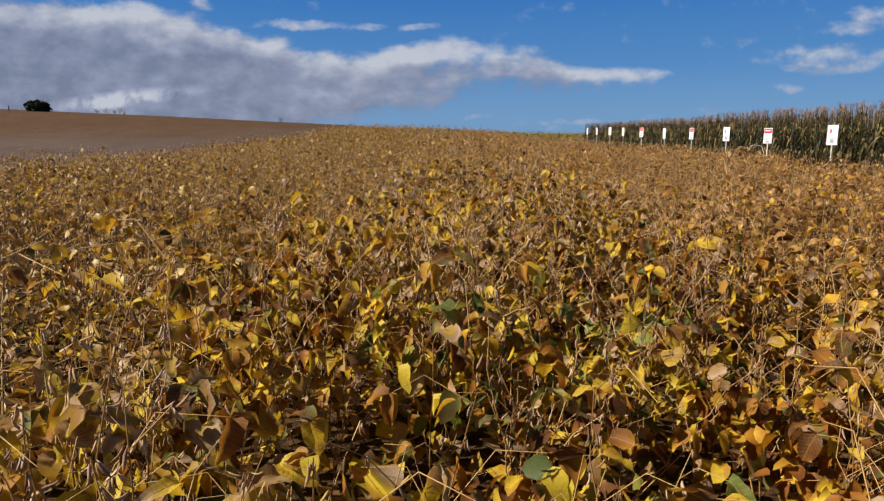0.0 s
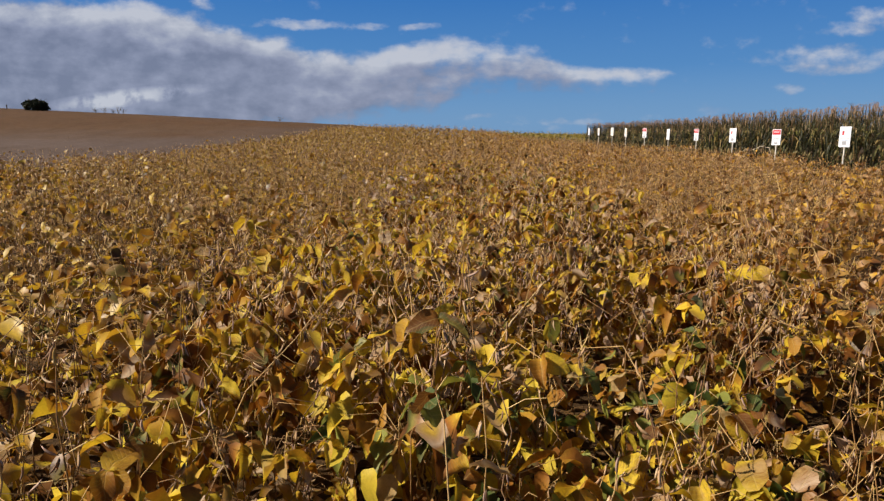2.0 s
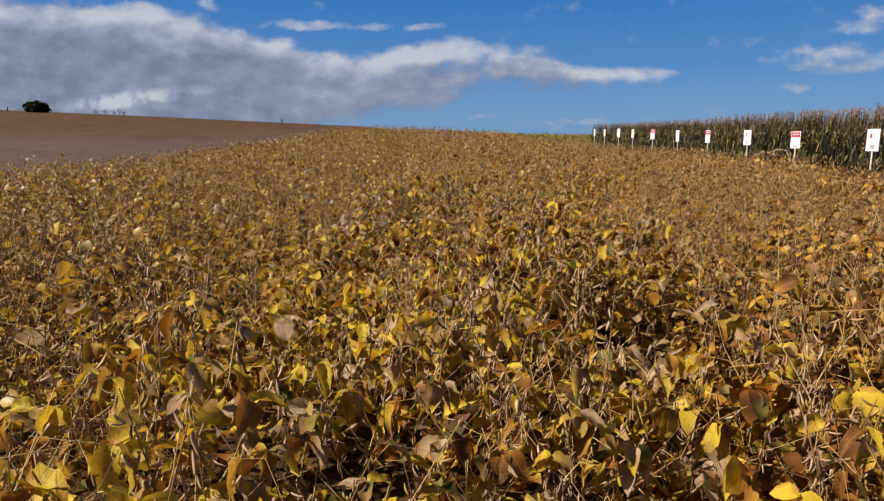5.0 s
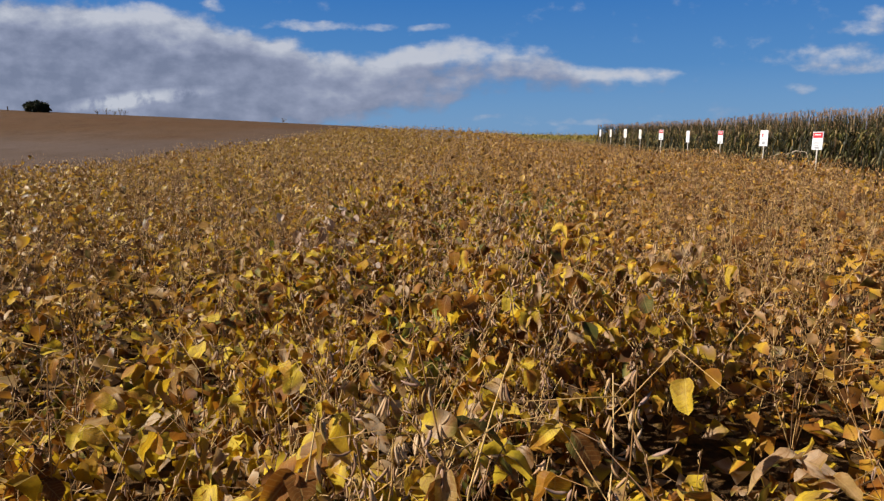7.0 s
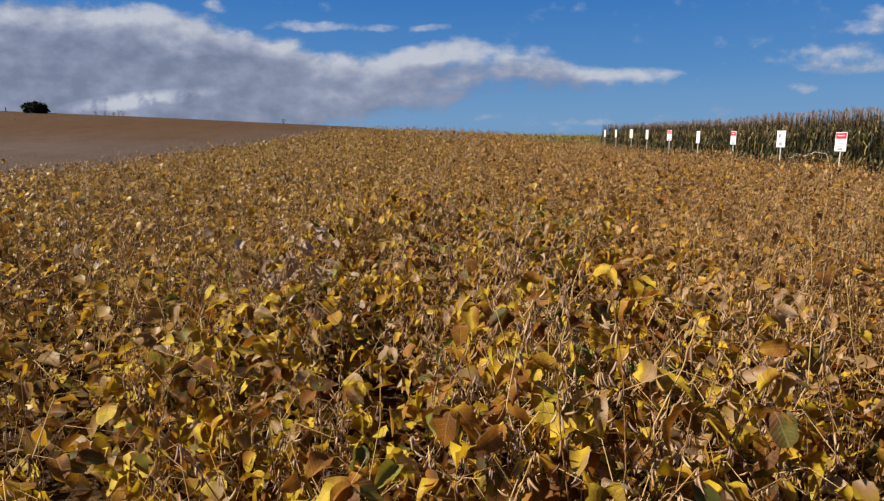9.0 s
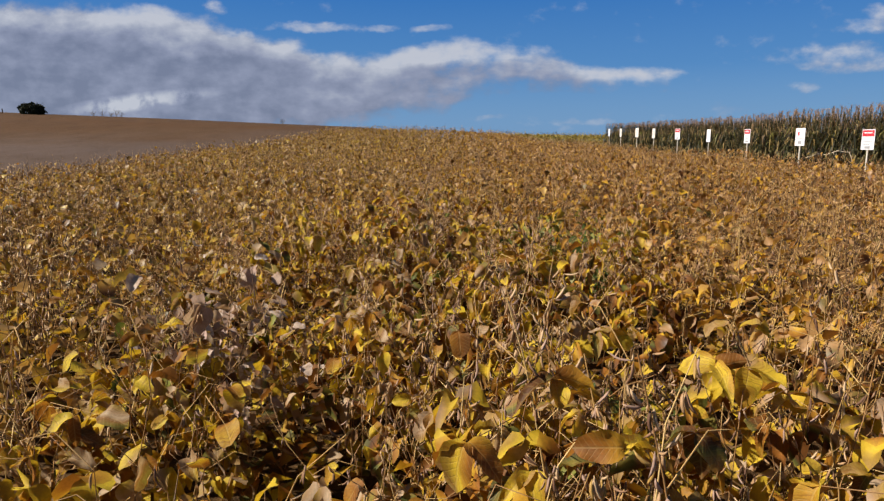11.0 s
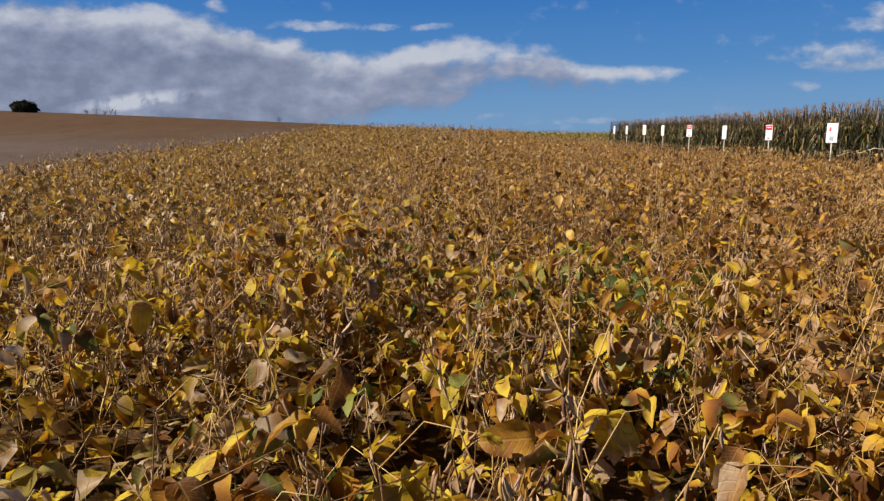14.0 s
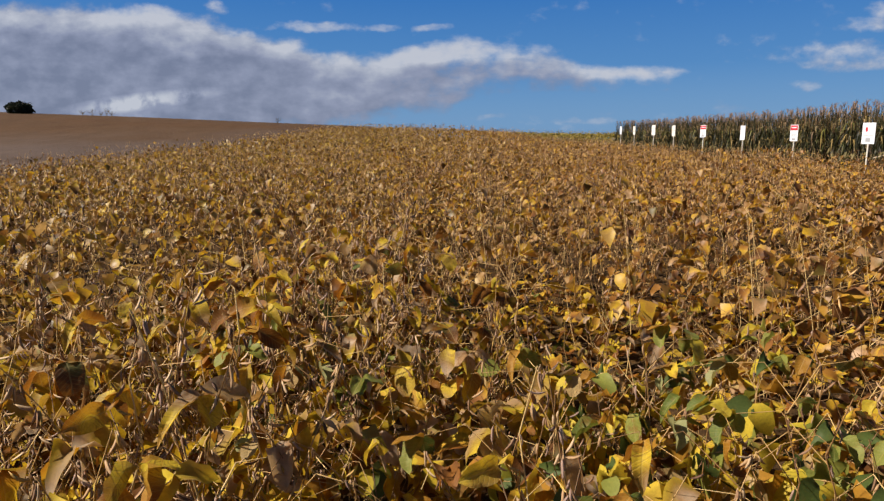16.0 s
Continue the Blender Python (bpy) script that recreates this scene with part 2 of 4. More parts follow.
def leafy(name, stops, island=True, through=0.38, rough=0.55, spec=0.25, patch=0.0, veins=True, scale=40.0, ribs=False):
    """Foliage: one colour a leaf out of the palette, blotched and veined, with light coming through the blade."""
    m, k, p, out = material(name, rough, spec)
    r = k.add("ShaderNodeNewGeometry").outputs["Random Per Island"] if island else k.add("ShaderNodeObjectInfo").outputs["Random"]
    co = k.add("ShaderNodeTexCoord").outputs["Object"]
    if patch:
        where = k.add("ShaderNodeNewGeometry").outputs["Position"]
        drift = k.math("ADD", k.math("MULTIPLY", k.noise(where, 3.4, 2.0), 2.7 * patch), k.math("ADD", 0.98, k.math("MULTIPLY", k.noise(where, 0.8, 2.0), 1.6 * patch)))
        r = k.math("FRACT", k.math("ADD", k.math("MULTIPLY", r, 1.0 - 0.6 * patch), drift))
    colour = k.ramp(r, stops, "LINEAR" if patch else "CONSTANT")
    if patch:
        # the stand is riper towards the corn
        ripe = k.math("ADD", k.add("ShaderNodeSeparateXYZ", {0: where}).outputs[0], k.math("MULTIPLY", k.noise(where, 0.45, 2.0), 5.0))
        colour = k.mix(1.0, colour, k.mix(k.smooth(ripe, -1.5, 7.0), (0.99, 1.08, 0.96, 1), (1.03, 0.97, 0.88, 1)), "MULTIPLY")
    spots = k.noise(co, scale, 4.0, 0.65)
    colour = k.mix(k.smooth(spots, 0.52, 0.75, 0.0, 0.55), colour, k.mix(0.7, colour, (0.16, 0.075, 0.02, 1)))
    tone = k.math("ADD", 0.72, k.math("MULTIPLY", k.noise(co, scale * 4.0, 2.0), 0.56))
    colour = k.mix(1.0, colour, k.add("ShaderNodeCombineXYZ", {0: tone, 1: tone, 2: tone}).outputs[0], "MULTIPLY")
    height = spots
    if ribs:
        worn = k.noise(k.add("ShaderNodeVectorMath", {0: co, 1: k.add("ShaderNodeCombineXYZ", {0: k.math("MULTIPLY", r, 37.0)}).outputs[0]}, operation="ADD").outputs[0], 2.2, 3.0, 0.6)
        colour = k.mix(k.smooth(worn, 0.48, 0.68, 0.0, 0.75), colour, k.mix(0.8, colour, (0.22, 0.095, 0.018, 1)))
        at = k.add("ShaderNodeSeparateXYZ", {0: co})
        across = k.math("ABSOLUTE", at.outputs[0])
        rib = k.smooth(across, 0.008, 0.03, 1.0, 0.0)
        wave = k.math("SINE", k.math("MULTIPLY", k.math("SUBTRACT", at.outputs[1], k.math("MULTIPLY", across, 0.75)), 52.0))
        rib = k.math("MAXIMUM", rib, k.smooth(wave, 0.72, 1.0, 0.0, 0.6))
        colour = k.mix(k.math("MULTIPLY", rib, 0.35), colour, k.mix(0.55, colour, (0.60, 0.46, 0.18, 1)))
        height = k.math("SUBTRACT", spots, k.math("MULTIPLY", rib, 0.6))
    k.put(p.inputs["Base Color"], colour)
    if veins:
        bump(k, p, height, 0.35, 0.004)
    if through:
        t = k.add("ShaderNodeBsdfTranslucent", {0: k.mix(0.5, colour, (1.0, 0.77, 0.22, 1), "MULTIPLY")})
        s = k.add("ShaderNodeMixShader", {0: through, 1: p.outputs[0], 2: t.outputs[0]})
        k.put(out.inputs[0], s.outputs[0])
    return m


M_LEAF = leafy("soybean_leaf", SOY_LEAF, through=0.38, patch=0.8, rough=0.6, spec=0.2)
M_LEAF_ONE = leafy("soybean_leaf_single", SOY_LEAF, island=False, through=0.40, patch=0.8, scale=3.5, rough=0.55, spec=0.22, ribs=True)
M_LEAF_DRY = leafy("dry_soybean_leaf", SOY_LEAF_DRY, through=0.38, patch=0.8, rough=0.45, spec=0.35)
M_PALE = leafy("bleached_soybean_leaf", SOY_PALE, through=0.3)
M_PALE_ONE = leafy("bleached_soybean_leaf_single", SOY_PALE, island=False, through=0.3, scale=3.5, ribs=True)
SOY_GREEN = [(0.0, (0.13, 0.165, 0.030)), (0.16, (0.24, 0.25, 0.050)), (0.32, (0.075, 0.105, 0.026)), (0.44, (0.56, 0.42, 0.040)), (0.64, (0.30, 0.30, 0.13)), (0.74, (0.38, 0.19, 0.025)), (0.88, (0.48, 0.33, 0.14))]
M_GREEN = leafy("green_soybean_leaf", SOY_GREEN)
M_GREEN_ONE = leafy("green_soybean_leaf_single", SOY_GREEN, island=False, scale=3.5, ribs=True)
M_POD = leafy("soybean_pod", SOY_POD, through=0.15, rough=0.42, spec=0.45, scale=90.0)
SOY_POD_NEAR = [(0.0, (0.460, 0.290, 0.155)), (0.22, (0.270, 0.155, 0.090)), (0.42, (0.580, 0.410, 0.245)), (0.58, (0.390, 0.260, 0.200)), (0.74, (0.150, 0.080, 0.050)), (0.86, (0.460, 0.290, 0.090))]
M_POD_ONE = leafy("soybean_pod_single", SOY_POD_NEAR, island=False, through=0.15, rough=0.65, spec=0.25, scale=4.0)
M_POD_NEAR = leafy("soybean_pod_mass", SOY_POD_NEAR, through=0.15, rough=0.6, spec=0.25, scale=90.0)
M_STEM = leafy("soybean_stem", [(0.0, (0.44, 0.275, 0.105)), (0.35, (0.28, 0.155, 0.060)), (0.65, (0.60, 0.420, 0.180)), (0.85, (0.17, 0.095, 0.045))], through=0.0, veins=False)
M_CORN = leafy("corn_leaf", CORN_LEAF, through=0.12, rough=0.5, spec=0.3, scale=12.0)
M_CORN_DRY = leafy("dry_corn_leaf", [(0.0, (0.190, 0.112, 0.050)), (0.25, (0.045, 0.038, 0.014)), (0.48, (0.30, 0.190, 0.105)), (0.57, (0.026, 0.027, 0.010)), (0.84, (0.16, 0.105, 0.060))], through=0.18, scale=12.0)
# mostly dark stalks: shade inside the stand is put into the colour
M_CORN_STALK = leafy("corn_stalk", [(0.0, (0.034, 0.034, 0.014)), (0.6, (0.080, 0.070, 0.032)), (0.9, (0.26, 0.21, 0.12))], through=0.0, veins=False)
M_TASSEL = leafy("corn_tassel", [(0.0, (0.33, 0.220, 0.150)), (0.4, (0.23, 0.150, 0.105)), (0.7, (0.43, 0.295, 0.205))], through=0.0, veins=False)
M_EAR = leafy("corn_husk", [(0.0, (0.17, 0.14, 0.06)), (0.5, (0.11, 0.10, 0.04))], through=0.0)
M_BLEACHED = plain("bleached_corn", (0.62, 0.52, 0.40), 0.7, 0.2, 0.15, 20.0)
M_OLIVE = leafy("olive_crop", [(0.0, (0.33, 0.26, 0.055)), (0.3, (0.24, 0.205, 0.045)), (0.6, (0.38, 0.28, 0.070)), (0.85, (0.10, 0.10, 0.030))], through=0.2, veins=False)
M_TREE = leafy("tree_leaf", [(0.0, (0.016, 0.025, 0.012)), (0.5, (0.026, 0.034, 0.015)), (0.8, (0.012, 0.018, 0.009))], through=0.15, scale=8.0)
M_BARK = plain("bark", (0.10, 0.075, 0.055), 0.9, 0.1, 0.3, 8.0)
M_WEED = leafy("weed", [(0.0, (0.24, 0.18, 0.11)), (0.4, (0.18, 0.14, 0.09)), (0.7, (0.16, 0.16, 0.10))], through=0.1, veins=False)
M_STRAW = leafy("far_crop", [(0.0, (0.13, 0.078, 0.044)), (0.35, (0.20, 0.130, 0.080)), (0.7, (0.095, 0.060, 0.038))], through=0.1, veins=False, patch=0.3)
M_WHITE = plain("sign_white", (0.72, 0.74, 0.80), 0.45, 0.4, 0.03, 12.0)
M_CREAM = plain("sign_cream", (0.72, 0.69, 0.64), 0.5, 0.4, 0.04, 12.0)
M_RED = plain("sign_red", (0.52, 0.035, 0.050), 0.45, 0.4, 0.05, 12.0)
M_GREY = plain("sign_grey", (0.33, 0.34, 0.37), 0.5, 0.4, 0.05, 12.0)
M_BLUE = plain("sign_blue", (0.30, 0.42, 0.58), 0.5, 0.4, 0.05, 12.0)
M_PINK = plain("sign_pink", (0.66, 0.42, 0.42), 0.5, 0.4, 0.05, 12.0)
M_DARK = plain("sign_dark", (0.06, 0.05, 0.05), 0.5, 0.4, 0.05, 12.0)
M_POST = plain("post_wood", (0.62, 0.58, 0.52), 0.8, 0.15, 0.12, 30.0)


def ground_material():
    m, k, p, out = material("soil_and_stubble", 0.95, 0.1)
    co = k.add("ShaderNodeNewGeometry").outputs["Position"]
    sep = k.add("ShaderNodeSeparateXYZ", {0: co})
    soil = k.ramp(k.noise(co, 14.0, 6.0, 0.65), [(0.25, (0.022, 0.013, 0.007)), (0.5, (0.065, 0.037, 0.016)), (0.75, (0.17, 0.090, 0.028))])
    field = k.ramp(k.noise(k.add("ShaderNodeVectorMath", {0: co, 1: (0.45, 1.0, 1.0)}, operation="MULTIPLY").outputs[0], 0.045, 4.0, 0.6, distortion=0.6), [(0.32, (0.100, 0.066, 0.048)), (0.5, (0.100, 0.071, 0.058)), (0.66, (0.106, 0.078, 0.068))])
    streak = k.noise(k.add("ShaderNodeVectorMath", {0: co, 1: (0.25, 2.2, 1.0)}, operation="MULTIPLY").outputs[0], 1.0, 5.0, 0.7)
    field = k.mix(1.0, field, k.ramp(streak, [(0.25, (0.84, 0.83, 0.82)), (0.75, (1.08, 1.08, 1.06))]), "MULTIPLY")
    edge = k.math("ADD", sep.outputs[1], k.math("MULTIPLY", k.noise(co, 0.045, 4.0), 46.0))
    edge = k.math("SUBTRACT", edge, k.math("MULTIPLY", sep.outputs[0], 0.45))
    field = k.mix(k.smooth(edge, 110.0, 134.0), field, k.mix(1.0, field, (0.93, 0.76, 0.52, 1), "MULTIPLY"))
    mottle = k.noise(k.add("ShaderNodeVectorMath", {0: co, 1: (1.0, 0.45, 1.0)}, operation="MULTIPLY").outputs[0], 0.35, 5.0, 0.72)
    field = k.mix(1.0, field, k.ramp(mottle, [(0.3, (0.80, 0.77, 0.74)), (0.7, (1.14, 1.13, 1.14))]), "MULTIPLY")
    away = k.smooth(sep.outputs[0], -14.0, -12.5, 1.0, 0.0)
    beyond = k.smooth(sep.outputs[1], 61.0, 63.0)
    k.put(p.inputs["Base Color"], k.mix(k.math("MAXIMUM", away, beyond), soil, field))
    bump(k, p, k.noise(co, 9.0, 6.0, 0.7), 0.8, 0.06)
    return m


M_GROUND = ground_material()


# ---- mesh helpers ----
def rng(seed):
    return np.random.default_rng(seed)


def mesh_of(name, verts, quads=None, tris=None, mats=(), smooth=True, mat_index=None):
    """A mesh out of arrays of corners, four-sided and three-sided faces."""
    me = bpy.data.meshes.new(name)
    quads = np.zeros((0, 4), int) if quads is None else np.asarray(quads, int)
    tris = np.zeros((0, 3), int) if tris is None else np.asarray(tris, int)
    verts = np.asarray(verts, np.float32)
    loops = np.concatenate([quads.ravel(), tris.ravel()])
    starts = np.concatenate([np.arange(len(quads)) * 4, len(quads) * 4 + np.arange(len(tris)) * 3])
    me.vertices.add(len(verts))
    me.vertices.foreach_set("co", verts.ravel())
    me.loops.add(len(loops))
    me.loops.foreach_set("vertex_index", loops.astype(np.int32))
    me.polygons.add(len(starts))
    me.polygons.foreach_set("loop_start", starts.astype(np.int32))
    me.polygons.foreach_set("use_smooth", np.full(len(starts), smooth))
    for m in mats:
        me.materials.append(m)
    me.update(calc_edges=True)
    me.validate()
    return me


def scatter(template, mats4):
    """The template (corners, quads, tris) repeated at every 4 x 4 matrix, as one set of arrays."""
    v, q, t = template
    count = len(mats4)
    out = np.einsum("nij,kj->nki", mats4[:, :3, :3], v) + mats4[:, None, :3, 3]
    step = (np.arange(count) * len(v))[:, None, None]
    return out.reshape(-1, 3), (q[None] + step).reshape(-1, 4), (t[None] + step).reshape(-1, 3)


def join(pieces):
    vs, qs, ts, base = [], [], [], 0
    for v, q, t in pieces:
        vs.append(v)
        qs.append(np.asarray(q, int).reshape(-1, 4) + base)
        ts.append(np.asarray(t, int).reshape(-1, 3) + base)
        base += len(v)
    return np.concatenate(vs), np.concatenate(qs), np.concatenate(ts)


def frames_of(place, ahead, up, size):
    """Matrices with y along ahead, z near up, scaled."""
    ahead = ahead / np.linalg.norm(ahead, axis=1, keepdims=True)
    side = np.cross(ahead, up)
    side /= np.maximum(np.linalg.norm(side, axis=1, keepdims=True), 1e-6)
    top = np.cross(side, ahead)
    size = np.asarray(size, float)
    size = np.repeat(size[:, None], 3, 1) if size.ndim == 1 else size
    m = np.zeros((len(place), 4, 4))
    m[:, :3, 0], m[:, :3, 1], m[:, :3, 2] = side * size[:, :1], ahead * size[:, 1:2], top * size[:, 2:]
    m[:, :3, 3] = place
    m[:, 3, 3] = 1
    return m


def leaf_template(rows, seed, curl=0.25, fold=0.15, width=0.62):
    """A broad pointed leaf of length 1 along y, folded on its rib and curled down."""
    r = rng(seed)
    profile = lambda s: width * 1.04 * s**0.50 * (1 - s) ** 0.66  # noqa: E731
    verts, quads, tris = [(0, 0, 0)], [], []
    twist = r.normal(0, 0.22)
    for i in range(1, rows):
        s = (i - 0.45) / (rows - 0.45) if rows > 3 else i / rows
        w = profile(s) * r.uniform(0.92, 1.08)
        z = -curl * s * s + r.normal(0, 0.022)
        y = s * (1 - 0.12 * curl * s)
        lift = fold * w * 2
        la, lb = lift * r.uniform(0.3, 1.9), lift * r.uniform(0.3, 1.9)
        verts += [(-w * r.uniform(0.9, 1.05), y + r.normal(0, 0.02), z + la + twist * s * w), (r.normal(0, 0.01), y, z), (w * r.uniform(0.9, 1.05), y + r.normal(0, 0.02), z + lb - twist * s * w)]
    verts.append((0, 1 - 0.12 * curl, -curl * 1.05))
    for i in range(rows - 2):
        a = 1 + 3 * i
        quads += [(a, a + 1, a + 4, a + 3), (a + 1, a + 2, a + 5, a + 4)]
    last, tip = 1 + 3 * (rows - 2), len(verts) - 1
    tris += [(0, 2, 1), (0, 3, 2), (last, last + 1, tip), (last + 1, last + 2, tip)]
    return np.array(verts, float), np.array(quads, int).reshape(-1, 4), np.array(tris, int)


def leaf_fine(seed, curl, fold, width, rows=8):
    """A broad leaf like leaf_template, with a rippled, rolled blade of five strands."""
    r = rng(seed)
    verts, quads, tris = [(0, 0, 0)], [], []
    twist, roll_a, roll_b = r.normal(0, 0.2), r.uniform(-0.9, 0.5), r.uniform(-0.9, 0.5)
    phase = r.uniform(0, 6.28)
    for i in range(1, rows):
        s = (i - 0.5) / (rows - 0.5)
        w = width * 1.06 * s**0.48 * (1 - s) ** 0.62 * r.uniform(0.95, 1.05)
        z = -curl * s * s + 0.025 * np.sin(7 * s + phase)
        y = s * (1 - 0.12 * curl * s)
        for k in (-1.0, -0.55, 0.0, 0.55, 1.0):
            edge = fold * w * 2 * abs(k) + (roll_a if k < 0 else roll_b) * 0.5 * w * k * k + twist * s * w * -k
            ripple = 0.060 * k * k * np.sin(11 * s + phase + 2 * k) + 0.045 * np.sin(6 * s + 3 * k + 2 * phase) * np.sin(9 * s - 4 * k + phase)
            verts.append((k * w * (1 - 0.12 * abs(k) * abs(roll_a if k < 0 else roll_b)), y - 0.10 * abs(k) * (0.4 - s) + r.normal(0, 0.006), z + edge + ripple))
    verts.append((0, 1 - 0.12 * curl, -curl * 1.05))
    for i in range(rows - 2):
        a = 1 + 5 * i
        quads += [(a + j, a + j + 1, a + j + 6, a + j + 5) for j in range(4)]
    last, tip = 1 + 5 * (rows - 2), len(verts) - 1
    tris += [(0, 2 + j, 1 + j) for j in range(4)] + [(last + j, last + j + 1, tip) for j in range(4)]
    return np.array(verts, float), np.array(quads, int), np.array(tris, int)


def spindle(sections, sides, radius, bend=0.1, bulge=0.0, bumps=3, flat=1.0):
    """A pointed, bent rod of length 1 along y: a pod, an ear, a husk."""
    verts, quads, tris = [(0, 0, 0)], [], []
    for i in range(1, sections):
        s = i / sections
        w = radius * np.sin(np.pi * s**0.8) ** 0.55 * (1 + bulge * np.cos(2 * np.pi * bumps * s))
        for j in range(sides):
            a = 2 * np.pi * j / sides
            verts.append((w * np.cos(a), s, w * flat * np.sin(a) - bend * np.sin(np.pi * s)))
    verts.append((0, 1, 0))
    for j in range(sides):
        k = (j + 1) % sides
        tris.append((0, 1 + k, 1 + j))
        for i in range(sections - 2):
            a, b = 1 + i * sides, 1 + (i + 1) * sides
            quads.append((a + j, a + k, b + k, b + j))
        a = 1 + (sections - 2) * sides
        tris.append((a + j, a + k, len(verts) - 1))
    return np.array(verts, float), np.array(quads, int).reshape(-1, 4), np.array(tris, int)


def tube(points, radii, sides=4):
    """A tapered stalk through the points."""
    points, radii = np.asarray(points, float), np.asarray(radii, float)
    n = len(points)
    d = np.gradient(points, axis=0)
    d /= np.linalg.norm(d, axis=1, keepdims=True)
    ref = np.where(np.abs(d[:, 2:3]) > 0.9, [[1.0, 0, 0]], [[0, 0, 1.0]])
    a = np.cross(d, ref)
    a /= np.linalg.norm(a, axis=1, keepdims=True)
    b = np.cross(d, a)
    ang = 2 * np.pi * np.arange(sides) / sides
    ring = a[:, None] * np.cos(ang)[None, :, None] + b[:, None] * np.sin(ang)[None, :, None]
    v = (points[:, None] + ring * radii[:, None, None]).reshape(-1, 3)
    q = [(i * sides + j, i * sides + (j + 1) % sides, (i + 1) * sides + (j + 1) % sides, (i + 1) * sides + j) for i in range(n - 1) for j in range(sides)]
    return v, np.array(q, int), np.zeros((0, 3), int)


def part(name, me, parent, label="", m=None):
    ob = new(name, me)
    ob.parent = parent
    if m is not None:
        ob.matrix_basis = m
    return tagged(ob, label)


def box(sx, sy, sz, at=(0, 0, 0), bevel=0.0):
    bm = bmesh.new()
    bmesh.ops.create_cube(bm, size=1.0)
    bmesh.ops.scale(bm, vec=(sx, sy, sz), verts=bm.verts)
    bmesh.ops.translate(bm, vec=at, verts=bm.verts)
    if bevel:
        bmesh.ops.bevel(bm, geom=bm.edges, offset=bevel, segments=2, affect="EDGES", profile=0.5)
    return bm


def finish(bm, name, mat):
    me = bpy.data.meshes.new(name)
    bm.to_mesh(me)
    bm.free()
    me.materials.append(mat)
    return me


# ---- lie of the land ----
ROWS_Y = [-40, -5, 3, 12, 20, 26, 34, 46, 58, 64, 75, 100, 140, 400]
MIDDLE = [0.16, 0.20, 0.25, 0.27, 0.28, 0.40, 0.63, 1.12, 1.80, 1.78, 1.66, 1.6, 0.2, -12]
ACROSS = [0.0, -0.03, -0.04, -0.04, -0.03, -0.06, -0.275, -0.385, -0.625, -0.55, -0.08, 0.0, 0.1, 0.0]
BOWED = [0.0, 0.0, 0.0, -0.02, -0.03, -0.03, -0.055, -0.267, -0.482, -0.43, -0.08, 0.0, 0.0, 0.0]
LEFT_EDGE, RIGHT_EDGE, FAR_EDGE = -11.2, 11.5, 62.0


def smooth_interp(v, xs, ys):
    """Interpolation with eased corners."""
    w = 1.5 + 0.03 * np.abs(v)
    return sum(np.interp(v + w * o, xs, ys) for o in (-1, -0.5, 0, 0.5, 1)) / 5


def smooth01(v):
    v = np.clip(v, 0, 1)
    return v * v * (3 - 2 * v)


def land(x, y):
    """Height of the ground."""
    x, y = np.asarray(x, float), np.asarray(y, float)
    t = np.clip(x / 11.0, -1.15, 1.2)
    z = smooth_interp(y, ROWS_Y, MIDDLE) + smooth_interp(y, ROWS_Y, ACROSS) * t + smooth_interp(y, ROWS_Y, BOWED) * t * t
    z = z - 0.34 * np.exp(-(((x - 7.2) / 2.9) ** 2)) * smooth01((y - 45) / 9) * (1 - smooth01((y - 64) / 9))
    # a shallow dip beside the field, then the long hill that carries the tree
    ridge = np.interp(x, [-400, -160, -100, -76, -57, -41, -20, 0, 20, 60, 400], [8.0, 8.2, 7.6, 6.55, 5.78, 5.0, 4.05, 2.3, 0.8, 0.0, -4.0])
    rise = smooth01((y - 40) / 85) * (y < 125) + (y >= 125) * (1 - smooth01((y - 125) / 260) * 1.6)
    side = smooth01((-x - 12.2) / 9.0)
    dip = -0.65 + ridge * 0.05
    hill = dip + (ridge - dip) * rise
    behind = smooth01((y - 66) / 40) * smooth01((4 - x) / 20)
    blend = np.maximum(side, behind)
    return z * (1 - blend) + hill * blend


def build_ground():
    xs = np.concatenate([np.linspace(-3000, -300, 10), np.linspace(-260, -60, 21), np.linspace(-56, -14, 22), np.arange(-13, 15, 0.5), np.linspace(16, 60, 14), np.linspace(80, 3000, 12)])
    ys = np.concatenate([np.linspace(-3000, -60, 10), np.arange(-40, 0, 4.0), np.arange(0, 70, 1.0), np.linspace(72, 200, 33), np.linspace(220, 500, 12), np.linspace(700, 3000, 8)])
    gx, gy = np.meshgrid(xs, ys)
    gz = land(gx, gy)
    gz += (np.abs(gx) < 15) * (gy > -5) * (gy < 64) * 0.015 * np.sin(gx * 9.0) * np.cos(gy * 7.0)
    v = np.stack([gx, gy, gz], -1).reshape(-1, 3)
    w = len(xs)
    i = np.arange((len(ys) - 1) * w).reshape(-1, w)[:, :-1].ravel()
    q = np.stack([i, i + 1, i + w + 1, i + w], 1)
    ob = new("ground", mesh_of("ground", v, q, mats=[M_GROUND]))
    tagged(ob, "dark soil under the crop and brown stubble over the far hill", "ground", kind="structure")


build_ground()


